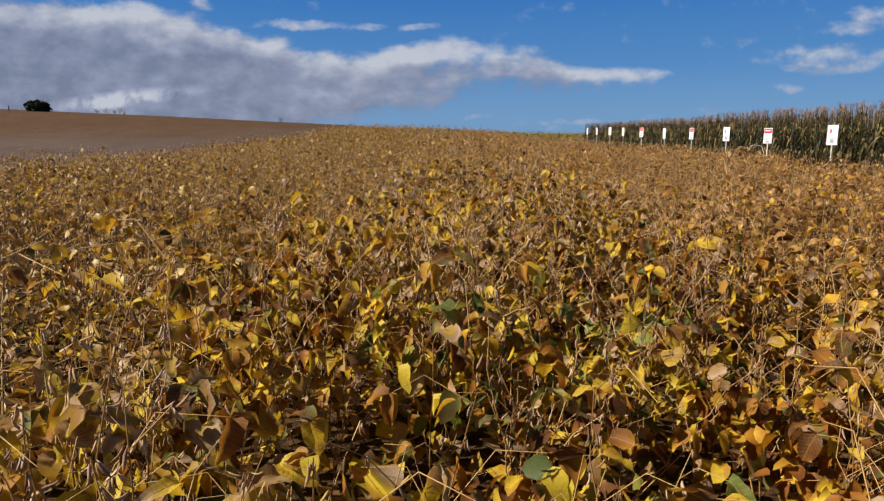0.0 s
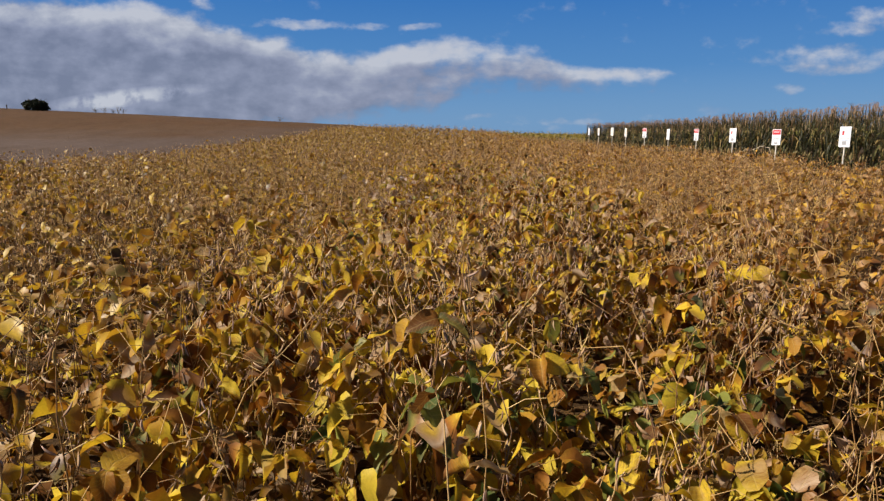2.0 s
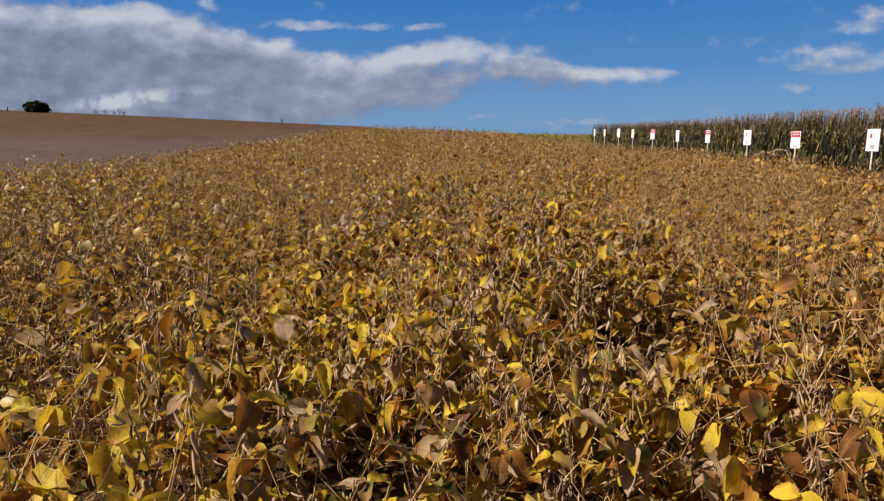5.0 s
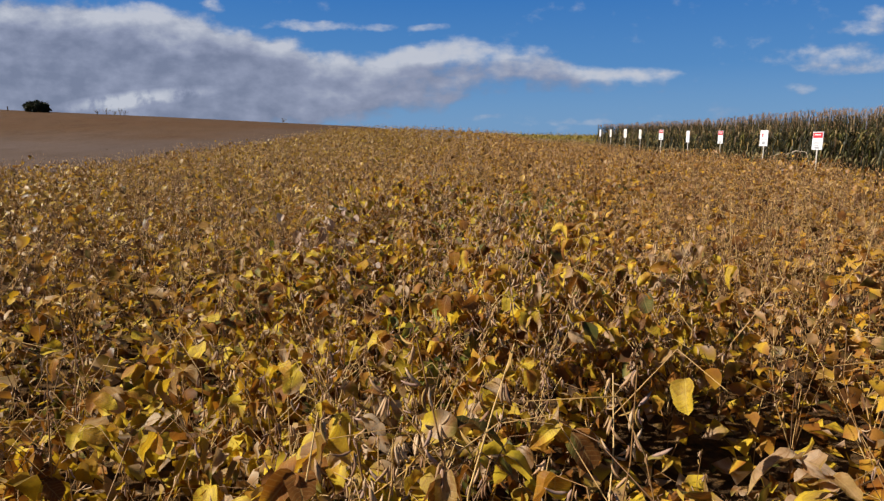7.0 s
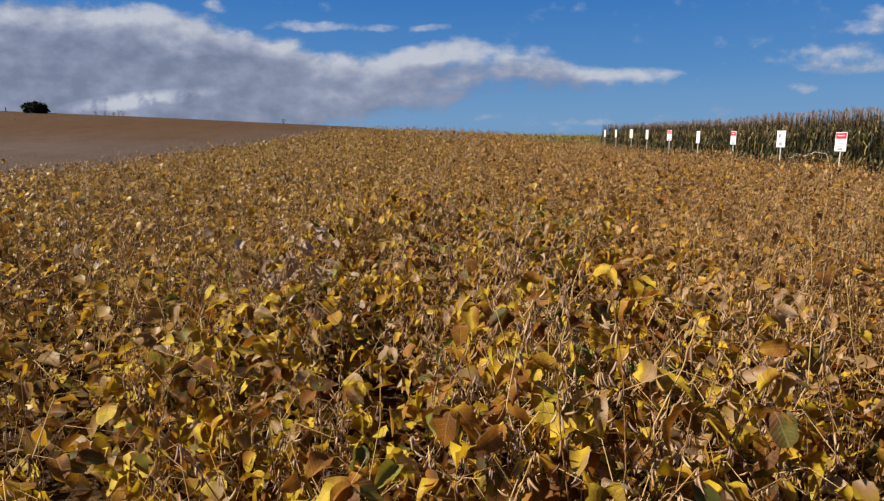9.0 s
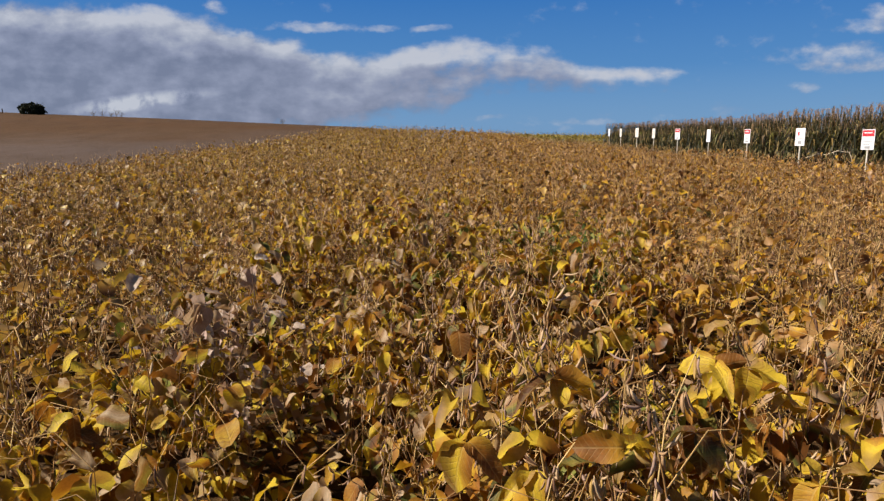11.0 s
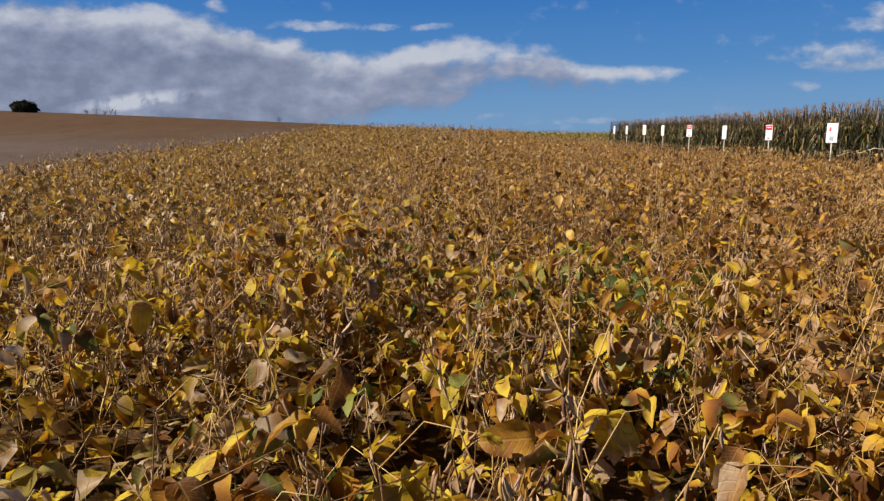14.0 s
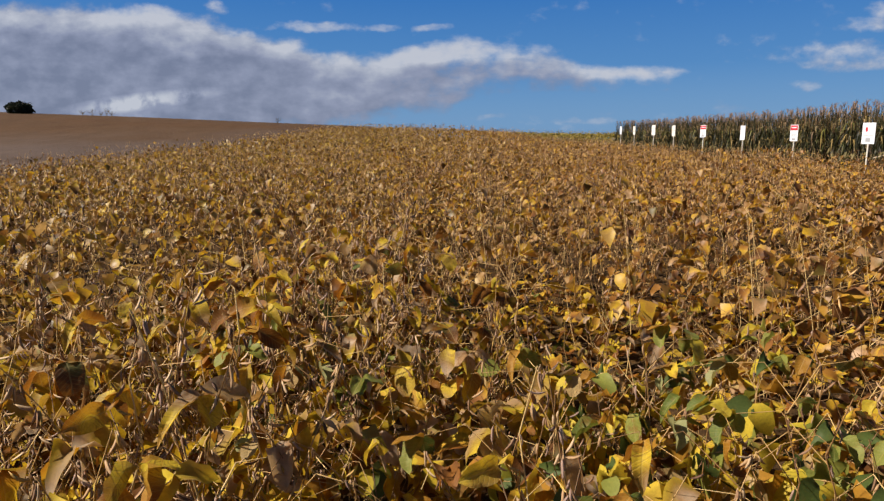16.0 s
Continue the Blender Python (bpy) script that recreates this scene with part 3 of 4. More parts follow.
# ---- soybeans ----
LEAF_SHAPES = ((1, 0.22, 0.10, 0.78), (2, 0.45, 0.25, 0.66), (3, 0.15, 0.38, 0.68), (4, 0.60, 0.10, 0.74), (5, 0.35, 0.62, 0.56), (6, 0.95, 0.50, 0.50))
LEAVES = [leaf_template(5, *shape) for shape in LEAF_SHAPES]
LEAVES_FINE = [leaf_fine(*shape) for shape in LEAF_SHAPES]
LEAVES_MID = [leaf_template(4, s, c, f, w) for s, c, f, w in ((11, 0.25, 0.15, 0.78), (12, 0.5, 0.25, 0.74), (13, 0.1, 0.3, 0.76))]
LEAVES_FAR = [leaf_template(2, s, c, f, w) for s, c, f, w in ((14, 0.25, 0.15, 0.95), (15, 0.5, 0.25, 0.9))]
POD = spindle(4, 3, 0.092, 0.10)
POD_FINE = spindle(7, 5, 0.085, 0.13, 0.16, 3, 0.60)
POD_MID = spindle(2, 3, 0.10, 0.06)
POD_FAR = spindle(2, 3, 0.13, 0.0)
PODDED_STEM = spindle(2, 3, 0.075, 0.09)


def soy_plant(seed, detail, leafy_share):
    """The stalks, pods and leaves of one plant about 0.9 m high, as arrays and matrices.

    A bare plant is a sheaf of upright podded branches; a leafy one is lower, with broad leaves held out on long stalks.
    """
    r = rng(seed)
    bare = 1 - leafy_share
    stalks, pods, leaves = [], [], []
    tall = r.uniform(0.95, 1.03) * (1.12 - 0.15 * leafy_share)
    stems = [(np.zeros(3), r.normal(0, 0.08, 2), tall)]
    for _ in range(2 + int(round(5.2 * bare + r.uniform(-0.5, 0.5)))):
        stems.append((np.array([0, 0, r.uniform(0.10, 0.28)]), r.normal(0, 0.17 + 0.06 * leafy_share, 2), tall * r.uniform(0.66, 1.0)))
    count = 7 if detail else 4

    def leaf(end, a, size, droop, spread=0.40):
        ahead = np.array([np.cos(a), np.sin(a), droop])
        leaves.append((end, ahead, r.normal(0, spread, 3) + np.array([0, 0, 1.0]), size, int(r.integers(0, 6))))

    for base, lean, top in stems:
        s = np.linspace(0, 1, count)
        bow = r.normal(0, 0.06, 2)
        pts = base + np.stack([lean[0] * s + bow[0] * np.sin(3 * s), lean[1] * s + bow[1] * np.sin(3 * s), s * (top - base[2])], 1)
        pts[1:-1, :2] += r.normal(0, 0.017, (count - 2, 2))
        stalks.append(tube(pts, np.linspace(0.0032, 0.0013, count), 4 if detail else 3))
        nodes = np.linspace(0.36, 0.99, int((8 + 6 * bare) * (1.0 if base[2] == 0 else 0.75)))
        for s0 in nodes:
            at = np.array([np.interp(s0, s, pts[:, i]) for i in range(3)])
            turn = r.uniform(0, 2 * np.pi)
            many = r.integers(1, 4 + int(4.6 * bare)) if s0 > 0.34 + 0.2 * leafy_share else r.integers(0, 2)
            for _ in range(int(many)):
                a = turn + r.normal(0, 0.9)
                out = np.array([np.cos(a), np.sin(a), r.uniform(-5.5, -0.5) if r.random() < 0.8 else r.uniform(0.2, 1.5)])
                pods.append((at + np.array([np.cos(a), np.sin(a), 0]) * 0.008, out, r.uniform(0.031, 0.046)))
            # leaf stalks, many of them bare by now
            keep = leafy_share**1.1 * 0.9 if s0 < 0.66 else leafy_share**2.2 * 0.55
            for _ in range(1 if s0 > 0.75 or s0 < 0.4 else 2):
                a = turn + r.normal(0, 0.8) + 1.5
                length = r.uniform(0.12, 0.27) * (1.15 - 0.45 * s0)
                up = r.uniform(0.1, 0.9)
                mid = at + np.array([np.cos(a), np.sin(a), 0.6 + up]) * length * 0.5 + r.normal(0, 0.018, 3)
                end = at + np.array([np.cos(a) * 1.1, np.sin(a) * 1.1, up * 0.8]) * length
                held = r.random() < keep
                if r.random() < (0.55 if held else 0.17):
                    stalks.append(tube(np.array([at, mid, end] if detail else [at, end]), [0.0016, 0.0013, 0.0009] if detail else [0.0018, 0.0012], 3))
                if held:
                    size = r.uniform(0.078, 0.126) * (1.10 - 0.36 * s0)
                    if end[2] > 0.90 * tall:
                        size *= 0.76  # the last leaves at the tip stay small
                    for da in (0.0, 1.35, -1.35)[: r.integers(1, 4)]:
                        leaf(end, a + da + r.normal(0, 0.3), size * r.uniform(0.8, 1.1), r.uniform(-1.1, 0.3))
    # withered leaves hanging low between the stalks
    for _ in range(5 + int(4 * leafy_share)):
        a = r.uniform(0, 2 * np.pi)
        out = r.uniform(0.04, 0.20)
        leaf(np.array([np.cos(a) * out, np.sin(a) * out, tall * r.uniform(0.30, 0.68)]), a + r.normal(0, 0.6), r.uniform(0.07, 0.115), r.uniform(-1.6, 0.1), 0.5)
    return stalks, pods, leaves


ROW = 0.38
LEAFINESS = [0.25, 0.33, 0.42, 0.50, 0.58, 0.68, 0.78, 0.88, 0.95, 1.0]


# Patches along the way: open gaps between the plants, green stragglers, bare podded clumps, leafy clumps, clumps past their leaf, dead ones.
GAPS = [(-0.17, 1.54), (0.76, 2.96), (-0.21, 3.87), (0.17, 6.59), (1.15, 8.4), (1.14, 9.53), (1.0, 11.85), (1.03, 12.73), (1.49, 11.75), (-1.11, 6.08), (1.17, 5.39), (0.75, 1.47), (0.0, 7.42), (0.11, 9.5), (-0.6, 9.2), (0.96, 8.96), (1.35, 8.42), (0.78, 4.7), (1.36, 2.7), (1.6, 5.1), (1.3, 8.0)]
GREEN = [(0.2, 1.12), (0.74, 1.11), (-0.17, 2.18), (0.31, 2.29), (0.75, 3.05), (0.92, 2.31), (0.37, 5.72), (0.97, 5.17), (0.94, 6.49), (1.04, 7.9), (-0.77, 8.24), (0.32, 9.13), (1.54, 10.25), (1.05, 10.79), (0.07, 10.84), (0.9, 10.1), (1.4, 10.95), (0.8, 11.2), (1.25, 9.8), (1.5, 10.6), (1.2, 11.4), (0.6, 10.25), (1.0, 7.75), (-3.95, 7.17)]
BARE = [(0.34, 1.75), (-0.38, 2.85), (-1.11, 2.86), (0.32, 3.98), (-0.62, 3.94), (-0.13, 7.09), (0.39, 6.05), (0.66, 6.89), (2.1, 8.43), (0.7, 8.44), (-1.57, 11.12), (-0.2, 10.44), (0.67, 9.89), (1.62, 9.62), (0.01, 11.42), (0.25, 11.76), (0.63, 14.14), (1.44, 12.22), (2.2, 12.81), (0.16, 2.49), (0.47, 4.3), (0.09, 10.6)]
LEAFY = [(-0.55, 1.2), (-0.4, 1.75), (-0.45, 2.4), (-0.2, 1.47), (-0.79, 1.67), (0.88, 1.77), (1.09, 1.51), (-0.62, 1.96), (-0.14, 2.52), (1.07, 4.25), (-0.44, 4.81), (0.76, 5.21), (1.19, 5.13), (-0.69, 5.94), (0.14, 5.71), (-0.16, 8.6), (-0.26, 7.89), (-0.23, 9.26), (1.01, 10.16), (-0.41, 10.74), (0.7, 10.62), (1.96, 11.21)]
PODDED = [(0.3, 7.9), (0.85, 7.55), (1.25, 8.6), (0.4, 8.9), (-0.5, 9.7), (1.15, 7.0), (0.45, 7.4)]
PALE = [(-0.02, 7.42), (-0.42, 7.85), (-0.66, 8.3), (-0.45, 1.75), (-0.20, 7.78), (-0.36, 8.08), (-0.82, 8.55)]


def near_any(x, y, spots, radius):
    """One at a spot, falling to nothing round it."""
    d2 = (x[:, None] - np.array(spots)[:, 0]) ** 2 + (y[:, None] - np.array(spots)[:, 1]) ** 2
    return np.exp(-d2 / radius**2).max(1)


def leafiness(x, y):
    """Which kind of plant stands where: bare, podded patches and leafy ones."""
    v = 0.55 + 0.32 * np.sin(2.1 * x + 1.1 * y + 0.6) * np.cos(1.2 * x - 1.7 * y) + 0.24 * np.sin(0.75 * y - 1.3 * x + 2.0) + 0.22 * np.sin(6.3 * x + 2.4 * y) * np.sin(5.1 * y - 2.2 * x + 0.9)
    v = 0.38 + 1.75 * (v - 0.53) + 0.06 * np.clip((0.1 - x) / 0.6, 0, 1)
    v = v + 0.10 * np.clip((-x - 2.5) / 4, 0, 1) - 0.08 * np.clip((x - 3.0) / 4, 0, 1)
    row = np.round(x / ROW)
    v = v + 0.17 * np.sin(2.4 * row) + 0.10 * np.sin(5.3 * row + 1.0)
    v = v + np.interp(y, [8.6, 9.6], [0.20, 0.0]) * np.exp(-(((x - 0.3) / 1.1) ** 2)) * (y < 12.8)
    return v + 0.5 * near_any(x, y, LEAFY + GREEN, 0.32) - 0.55 * near_any(x, y, BARE, 0.34)


def pods_at(pods, template):
    at = np.array([p[0] for p in pods])
    out = np.array([p[1] for p in pods])
    size = np.array([p[2] for p in pods])
    return scatter(template, frames_of(at, out, np.tile([0.13, 0.2, 1.0], (len(at), 1)), size))


def leaf_matrices(leaves):
    return frames_of(np.array([l[0] for l in leaves]), np.array([l[1] for l in leaves]), np.array([l[2] for l in leaves]), np.array([l[3] for l in leaves]))


def soy_places(x0, x1, y0, y1, per_metre, seed):
    """Plants along the sown rows: place, turn and size."""
    r = rng(seed)
    rows = np.arange(np.ceil(x0 / ROW), np.floor(x1 / ROW) + 1) * ROW
    out = []
    for x in rows:
        count = int((y1 - y0) * per_metre)
        y = y0 + (np.arange(count) + r.uniform(0, 1, count)) / per_metre
        out.append(np.stack([x + r.normal(0, 0.045, count), y], 1))
    xy = np.concatenate(out)
    xy = xy[near_any(xy[:, 0], xy[:, 1], GAPS, 0.40) < 0.38]
    x, y = xy[:, 0], xy[:, 1]
    thin = np.sin(5.7 * x + 2.1 * y + 0.4) * np.sin(4.3 * y - 3.1 * x + 1.7) + 0.6 * np.sin(11.3 * x - 7.9 * y) * np.sin(9.1 * y + 6.2 * x)
    xy = xy[(thin < 0.66) | (near_any(x, y, BARE + LEAFY + GREEN, 0.3) > 0.3)]
    x, y = xy[:, 0], xy[:, 1]
    size = r.uniform(0.80, 1.12, len(xy)) * (1 + (0.10 + 0.08 * np.clip((y - 9) / 6, 0, 1)) * np.cos(2 * np.pi * x / 0.76)) * (1 + 0.11 * np.sin(3.1 * x + 0.7 * y) * np.sin(2.3 * y - 0.8 * x + 1.0))
    size *= 1 - 0.22 * np.clip((x - 7.3) / 2.5, 0, 1) * np.clip((25.5 - y) / 5, 0, 1) - 0.10 * np.clip((-x - 7.0) / 3.5, 0, 1) * (y < 40)
    size *= 1 - 0.26 * near_any(x, y, GAPS, 0.45) + 0.12 * near_any(x, y, BARE, 0.28) - 0.07 * near_any(x, y, LEAFY, 0.30)
    size = np.minimum(size, 1.11 - 0.11 * np.clip((1.9 - y) / 1.0, 0, 1))
    return np.c_[xy, land(x, y)], r.uniform(0, 2 * np.pi, len(xy)), size


def upright(places, turns, sizes):
    m = np.zeros((len(places), 4, 4))
    c, s = np.cos(turns) * sizes, np.sin(turns) * sizes
    m[:, 0, 0], m[:, 0, 1], m[:, 1, 0], m[:, 1, 1], m[:, 2, 2], m[:, 3, 3] = c, -s, s, c, sizes, 1
    m[:, :3, 3] = places
    return m


NEAR = (-0.96, 1.55, 0.5, 12.3)  # the stretch beside the path where every plant is a thing of its own


def build_near_soy():
    variants = []
    pod_mesh = mesh_of("pod", *POD_FINE, mats=[M_POD_ONE])
    leaf_meshes = [mesh_of("leaf", *l, mats=[M_LEAF_ONE]) for l in LEAVES_FINE]
    green_meshes = [mesh_of("leaf", *l, mats=[M_GREEN_ONE]) for l in LEAVES_FINE]
    pale_meshes = [mesh_of("leaf", *l, mats=[M_PALE_ONE]) for l in LEAVES_FINE]
    for seed in range(13):
        green, pale = seed in (10, 11), seed == 12
        stalks, pods, leaves = soy_plant(100 + seed, 1, 1.0 if green else 0.72 if pale else LEAFINESS[seed])
        singles, rest_mat = (green_meshes, M_GREEN) if green else (pale_meshes, M_PALE) if pale else (leaf_meshes, M_LEAF)
        order = sorted(range(len(leaves)), key=lambda i: -leaves[i][0][2])
        top, rest = order[:11], order[11:]
        root = new("soybean_plant")
        label = "soybean plant still in green and olive leaf" if green else "ripe soybean plant with hanging brown pods and yellowing leaves"
        if pale:
            label = "dead soybean plant with bleached pinkish leaves and grey pods"
        if seed < 3:
            label = "nearly leafless soybean plant full of dry tan pods"
        tagged(root, label, "soybean plant", group="soybean rows")
        part("stem", mesh_of("stem", *join(stalks), mats=[M_STEM]), root, "thin tan branching stem")
        pods.sort(key=lambda p: -p[0][2])
        part("pod_mass", mesh_of("pod_mass", *pods_at(pods[6:], POD), mats=[M_POD_NEAR]), root, "fuzzy brown seed pods")["kind"] = "stuff"
        single = frames_of(np.array([p[0] for p in pods[:6]]), np.array([p[1] for p in pods[:6]]), np.tile([0.13, 0.2, 1.0], (6, 1)), np.array([p[2] for p in pods[:6]]))
        for m in single:
            part("pod", pod_mesh, root, m=Matrix(m.tolist()))
        mats = leaf_matrices(leaves) if leaves else []
        for i in top:
            part("leaf", singles[leaves[i][4]], root, m=Matrix(mats[i].tolist()))
        if rest:
            pieces = [scatter(LEAVES[leaves[i][4]], mats[i : i + 1]) for i in rest]
            part("lower_foliage", mesh_of("lower_foliage", *join(pieces), mats=[rest_mat]), root)["kind"] = "stuff"
        variants.append(root)
    places, turns, sizes = soy_places(NEAR[0], NEAR[1], NEAR[2], NEAR[3], 4.8, 7)
    used = set()
    kinds = np.clip((leafiness(places[:, 0], places[:, 1]) + rng(8).normal(0, 0.11, len(places))) * 10, 0, 9).astype(int)
    verdant = near_any(places[:, 0], places[:, 1], GREEN, 0.27) > 0.58
    podded = near_any(places[:, 0], places[:, 1], PODDED, 0.30) > 0.45
    kinds = np.where(podded, np.arange(len(places)) % 3, kinds)
    kinds = np.where(verdant, 10 + np.arange(len(places)) % 2, kinds)
    kinds = np.where(near_any(places[:, 0], places[:, 1], PALE, 0.23) > 0.5, 12, kinds)
    sizes = np.where((kinds > 4) & (kinds != 12), np.minimum(sizes, 0.99), sizes)
    for i, (p, a, s) in enumerate(zip(places, turns, sizes)):
        v = kinds[i]
        m = Matrix.Translation(p) @ Matrix.Rotation(a, 4, "Z") @ Matrix.Scale(s, 4)
        if v not in used:
            used.add(v)
            variants[v].matrix_basis = m
            continue
        made = copy_thing(variants[v], m)
        made.matrix_basis = m


def build_soy_stuff():
    variants = []
    for seed in range(10):
        stalks, pods, leaves = soy_plant(300 + seed, 0, LEAFINESS[seed])
        variants.append((stalks, pods, leaves))

    def field(name, x0, x1, y0, y1, per_metre, pod, leafset, pod_share, leaf_share, swell, seed, stalk_share=1.0, keep=None, low=0.0, spikes=0, leaf_mat=None):
        places, turns, sizes = soy_places(x0, x1, y0, y1, per_metre, seed)
        if keep is not None:
            ok = keep(places)
            places, turns, sizes = places[ok], turns[ok], sizes[ok]
        mats = upright(places, turns, sizes)
        r = rng(seed + 1)
        pick = np.clip((leafiness(places[:, 0], places[:, 1]) + r.normal(0, 0.11, len(places))) * 10, 0, 9).astype(int)
        stems, podded, leafed = [], [], []
        for v, (stalks, pods, leaves) in enumerate(variants):
            mine = mats[pick == v]
            if not len(mine):
                continue
            rv = rng(seed + 50 + v)
            some = [p for p in pods if p[0][2] > low and rv.random() < pod_share]
            big = [(a, b, c * swell) for a, b, c in some]
            slim = pod[0] * np.array([1 - 0.25 * (swell - 1), 1.0, 1 - 0.25 * (swell - 1)]), pod[1], pod[2]
            if big:
                podded.append(scatter(pods_at(big, slim), mine))
            if spikes:
                count = max(3, int(spikes * (1.25 - 0.5 * LEAFINESS[v])))
                tall = 1.16 - 0.3 * LEAFINESS[v]
                foot = np.c_[rv.normal(0, 0.11, count), rv.normal(0, 0.11, count), tall * rv.uniform(0.50, 0.86, count)]
                rise = np.c_[rv.normal(0, 0.62, count), rv.normal(0, 0.62, count), np.ones(count)]
                long = rv.uniform(0.05, 0.13, count)
                podded.append(scatter(join([scatter(PODDED_STEM, frames_of(foot, rise, np.tile([0.13, 0.2, 0.3], (count, 1)), long * (0.85 + 0.15 * swell)))]), mine))
            if not leaves:
                continue
            lm = leaf_matrices(leaves)
            lm[:, :3, :3] *= 1 + (swell - 1) * 0.6
            chosen = [0] + [i for i in range(len(leaves)) if leaves[i][0][2] > low and rv.random() < leaf_share]
            one = join([scatter(leafset[leaves[i][4] % len(leafset)], lm[i : i + 1]) for i in chosen])
            leafed.append(scatter(one, mine))
            some = [s for s in stalks if rv.random() < (stalk_share if len(s[0]) < 12 else min(1.0, stalk_share * 2))] or stalks[:1]
            stems.append(scatter(join(some), mine))
        root = new(name)
        tagged(root, "dense ripe soybean plants with tan pods and yellow-brown leaves", "soybean crop", kind="stuff")
        for pname, pieces, mat in (("stems", stems, M_STEM), ("pods", podded, M_POD), ("leaves", leafed, leaf_mat or M_LEAF_DRY)):
            if pieces:
                ob = part(pname, mesh_of(pname, *join(pieces), mats=[mat]), root)
                ob["kind"] = "stuff"

    outside = lambda p: ~((p[:, 0] > NEAR[0] - 0.15) & (p[:, 0] < NEAR[1] + 0.15) & (p[:, 1] > NEAR[2]) & (p[:, 1] < NEAR[3]))  # noqa: E731
    seen = lambda p: outside(p) & (np.abs(p[:, 0] - 0.3) < 1.6 + 0.85 * (p[:, 1] + 0.2))  # noqa: E731
    close = lambda p: np.abs(p[:, 0] - 0.2) + 1.3 * np.sin(53 * p[:, 0] + 97 * p[:, 1]) < 6.0  # noqa: E731
    short = lambda p: p[:, 1] + 2.2 * np.sin(71 * p[:, 0] + 43 * p[:, 1]) < 14.0  # noqa: E731
    field("soybean_crop", -7.1, 7.6, -0.3, 16.2, 3.5, POD_MID, LEAVES_MID, 0.52, 0.26, 1.15, 21, 0.46, lambda p: seen(p) & close(p) & short(p), 0.30)
    field("soybean_crop", LEFT_EDGE, RIGHT_EDGE, 11.8, 31.0, 3.8, POD_FAR, LEAVES_FAR, 0.08, 0.24, 1.4, 31, 0.0, lambda p: ~short(p), 0.42, 10)
    field("soybean_crop", LEFT_EDGE, -4.5, 5.0, 16.2, 3.4, POD_FAR, LEAVES_FAR, 0.30, 0.55, 1.2, 41, 0.1, lambda p: seen(p) & ~close(p) & short(p), 0.42, 6)
    field("soybean_crop", 4.9, RIGHT_EDGE, 5.0, 16.2, 3.4, POD_FAR, LEAVES_FAR, 0.40, 0.34, 1.2, 51, 0.1, lambda p: seen(p) & ~close(p) & short(p), 0.42, 8)
    field("soybean_crop", LEFT_EDGE, RIGHT_EDGE, 31.0, FAR_EDGE, 2.3, POD_FAR, LEAVES_FAR, 0.0, 0.12, 2.0, 61, 0.0, None, 0.42, 8)
    field("soybean_crop", 2.0, 24.0, 65.0, 88.0, 0.9, POD_FAR, LEAVES_FAR, 0.0, 0.30, 2.4, 71, 0.0, None, 0.1, 0, M_OLIVE)
    rest = lambda p: outside(p) & ~seen(p)  # noqa: E731
    field("soybean_crop", LEFT_EDGE, RIGHT_EDGE, -9.0, 15.0, 2.2, POD_FAR, LEAVES_FAR, 0.08, 0.36, 2.0, 81, 0.0, rest, 0.4)


def build_litter():
    """Withered leaves fallen among the stalks."""
    r = rng(15)
    count = 13000
    x, y = r.uniform(-3.4, 4.0, count), r.uniform(0.0, 14.5, count)
    p = np.c_[x, y, land(x, y) + 0.30 * r.uniform(0, 1, count) ** 1.6 + 0.01]
    ahead = np.c_[r.normal(0, 1, (count, 2)), r.normal(0, 0.35, count)]
    m = frames_of(p, ahead, np.c_[r.normal(0, 0.4, (count, 2)), np.ones(count)], r.uniform(0.08, 0.14, count))
    ob = new("leaf_litter", mesh_of("leaf_litter", *join([scatter(LEAVES_FAR[v], m[v::2]) for v in range(2)]), mats=[M_LEAF]))
    tagged(ob, "withered brown leaves lying under the soybean stalks", "leaf litter", kind="stuff")


build_near_soy()
build_soy_stuff()
build_litter()


# ---- corn ----
CORN_X, CORN_Y0, CORN_Y1 = 12.3, 13.0, 61.0


def corn_blade(seed):
    """A long arching corn leaf of length 1 along y."""
    r = rng(seed)
    s = np.linspace(0, 1, 7)
    y, z = s * (0.85 - 0.3 * s), 0.95 * s - r.uniform(0.7, 1.7) * s**2.4
    w = 0.027 * np.sin(np.pi * np.clip(s * 0.9 + 0.12, 0, 1)) ** 0.7
    twist = r.normal(0, 0.4) * s
    v = np.concatenate([np.stack([-w, y, z + twist * w], 1), np.stack([w, y, z - twist * w], 1)])
    q = [(i, i + 7, i + 8, i + 1) for i in range(6)]
    return v, np.array(q, int), np.zeros((0, 3), int)


BLADES = [corn_blade(s) for s in range(40, 46)]
EAR = spindle(5, 5, 0.17, 0.03)


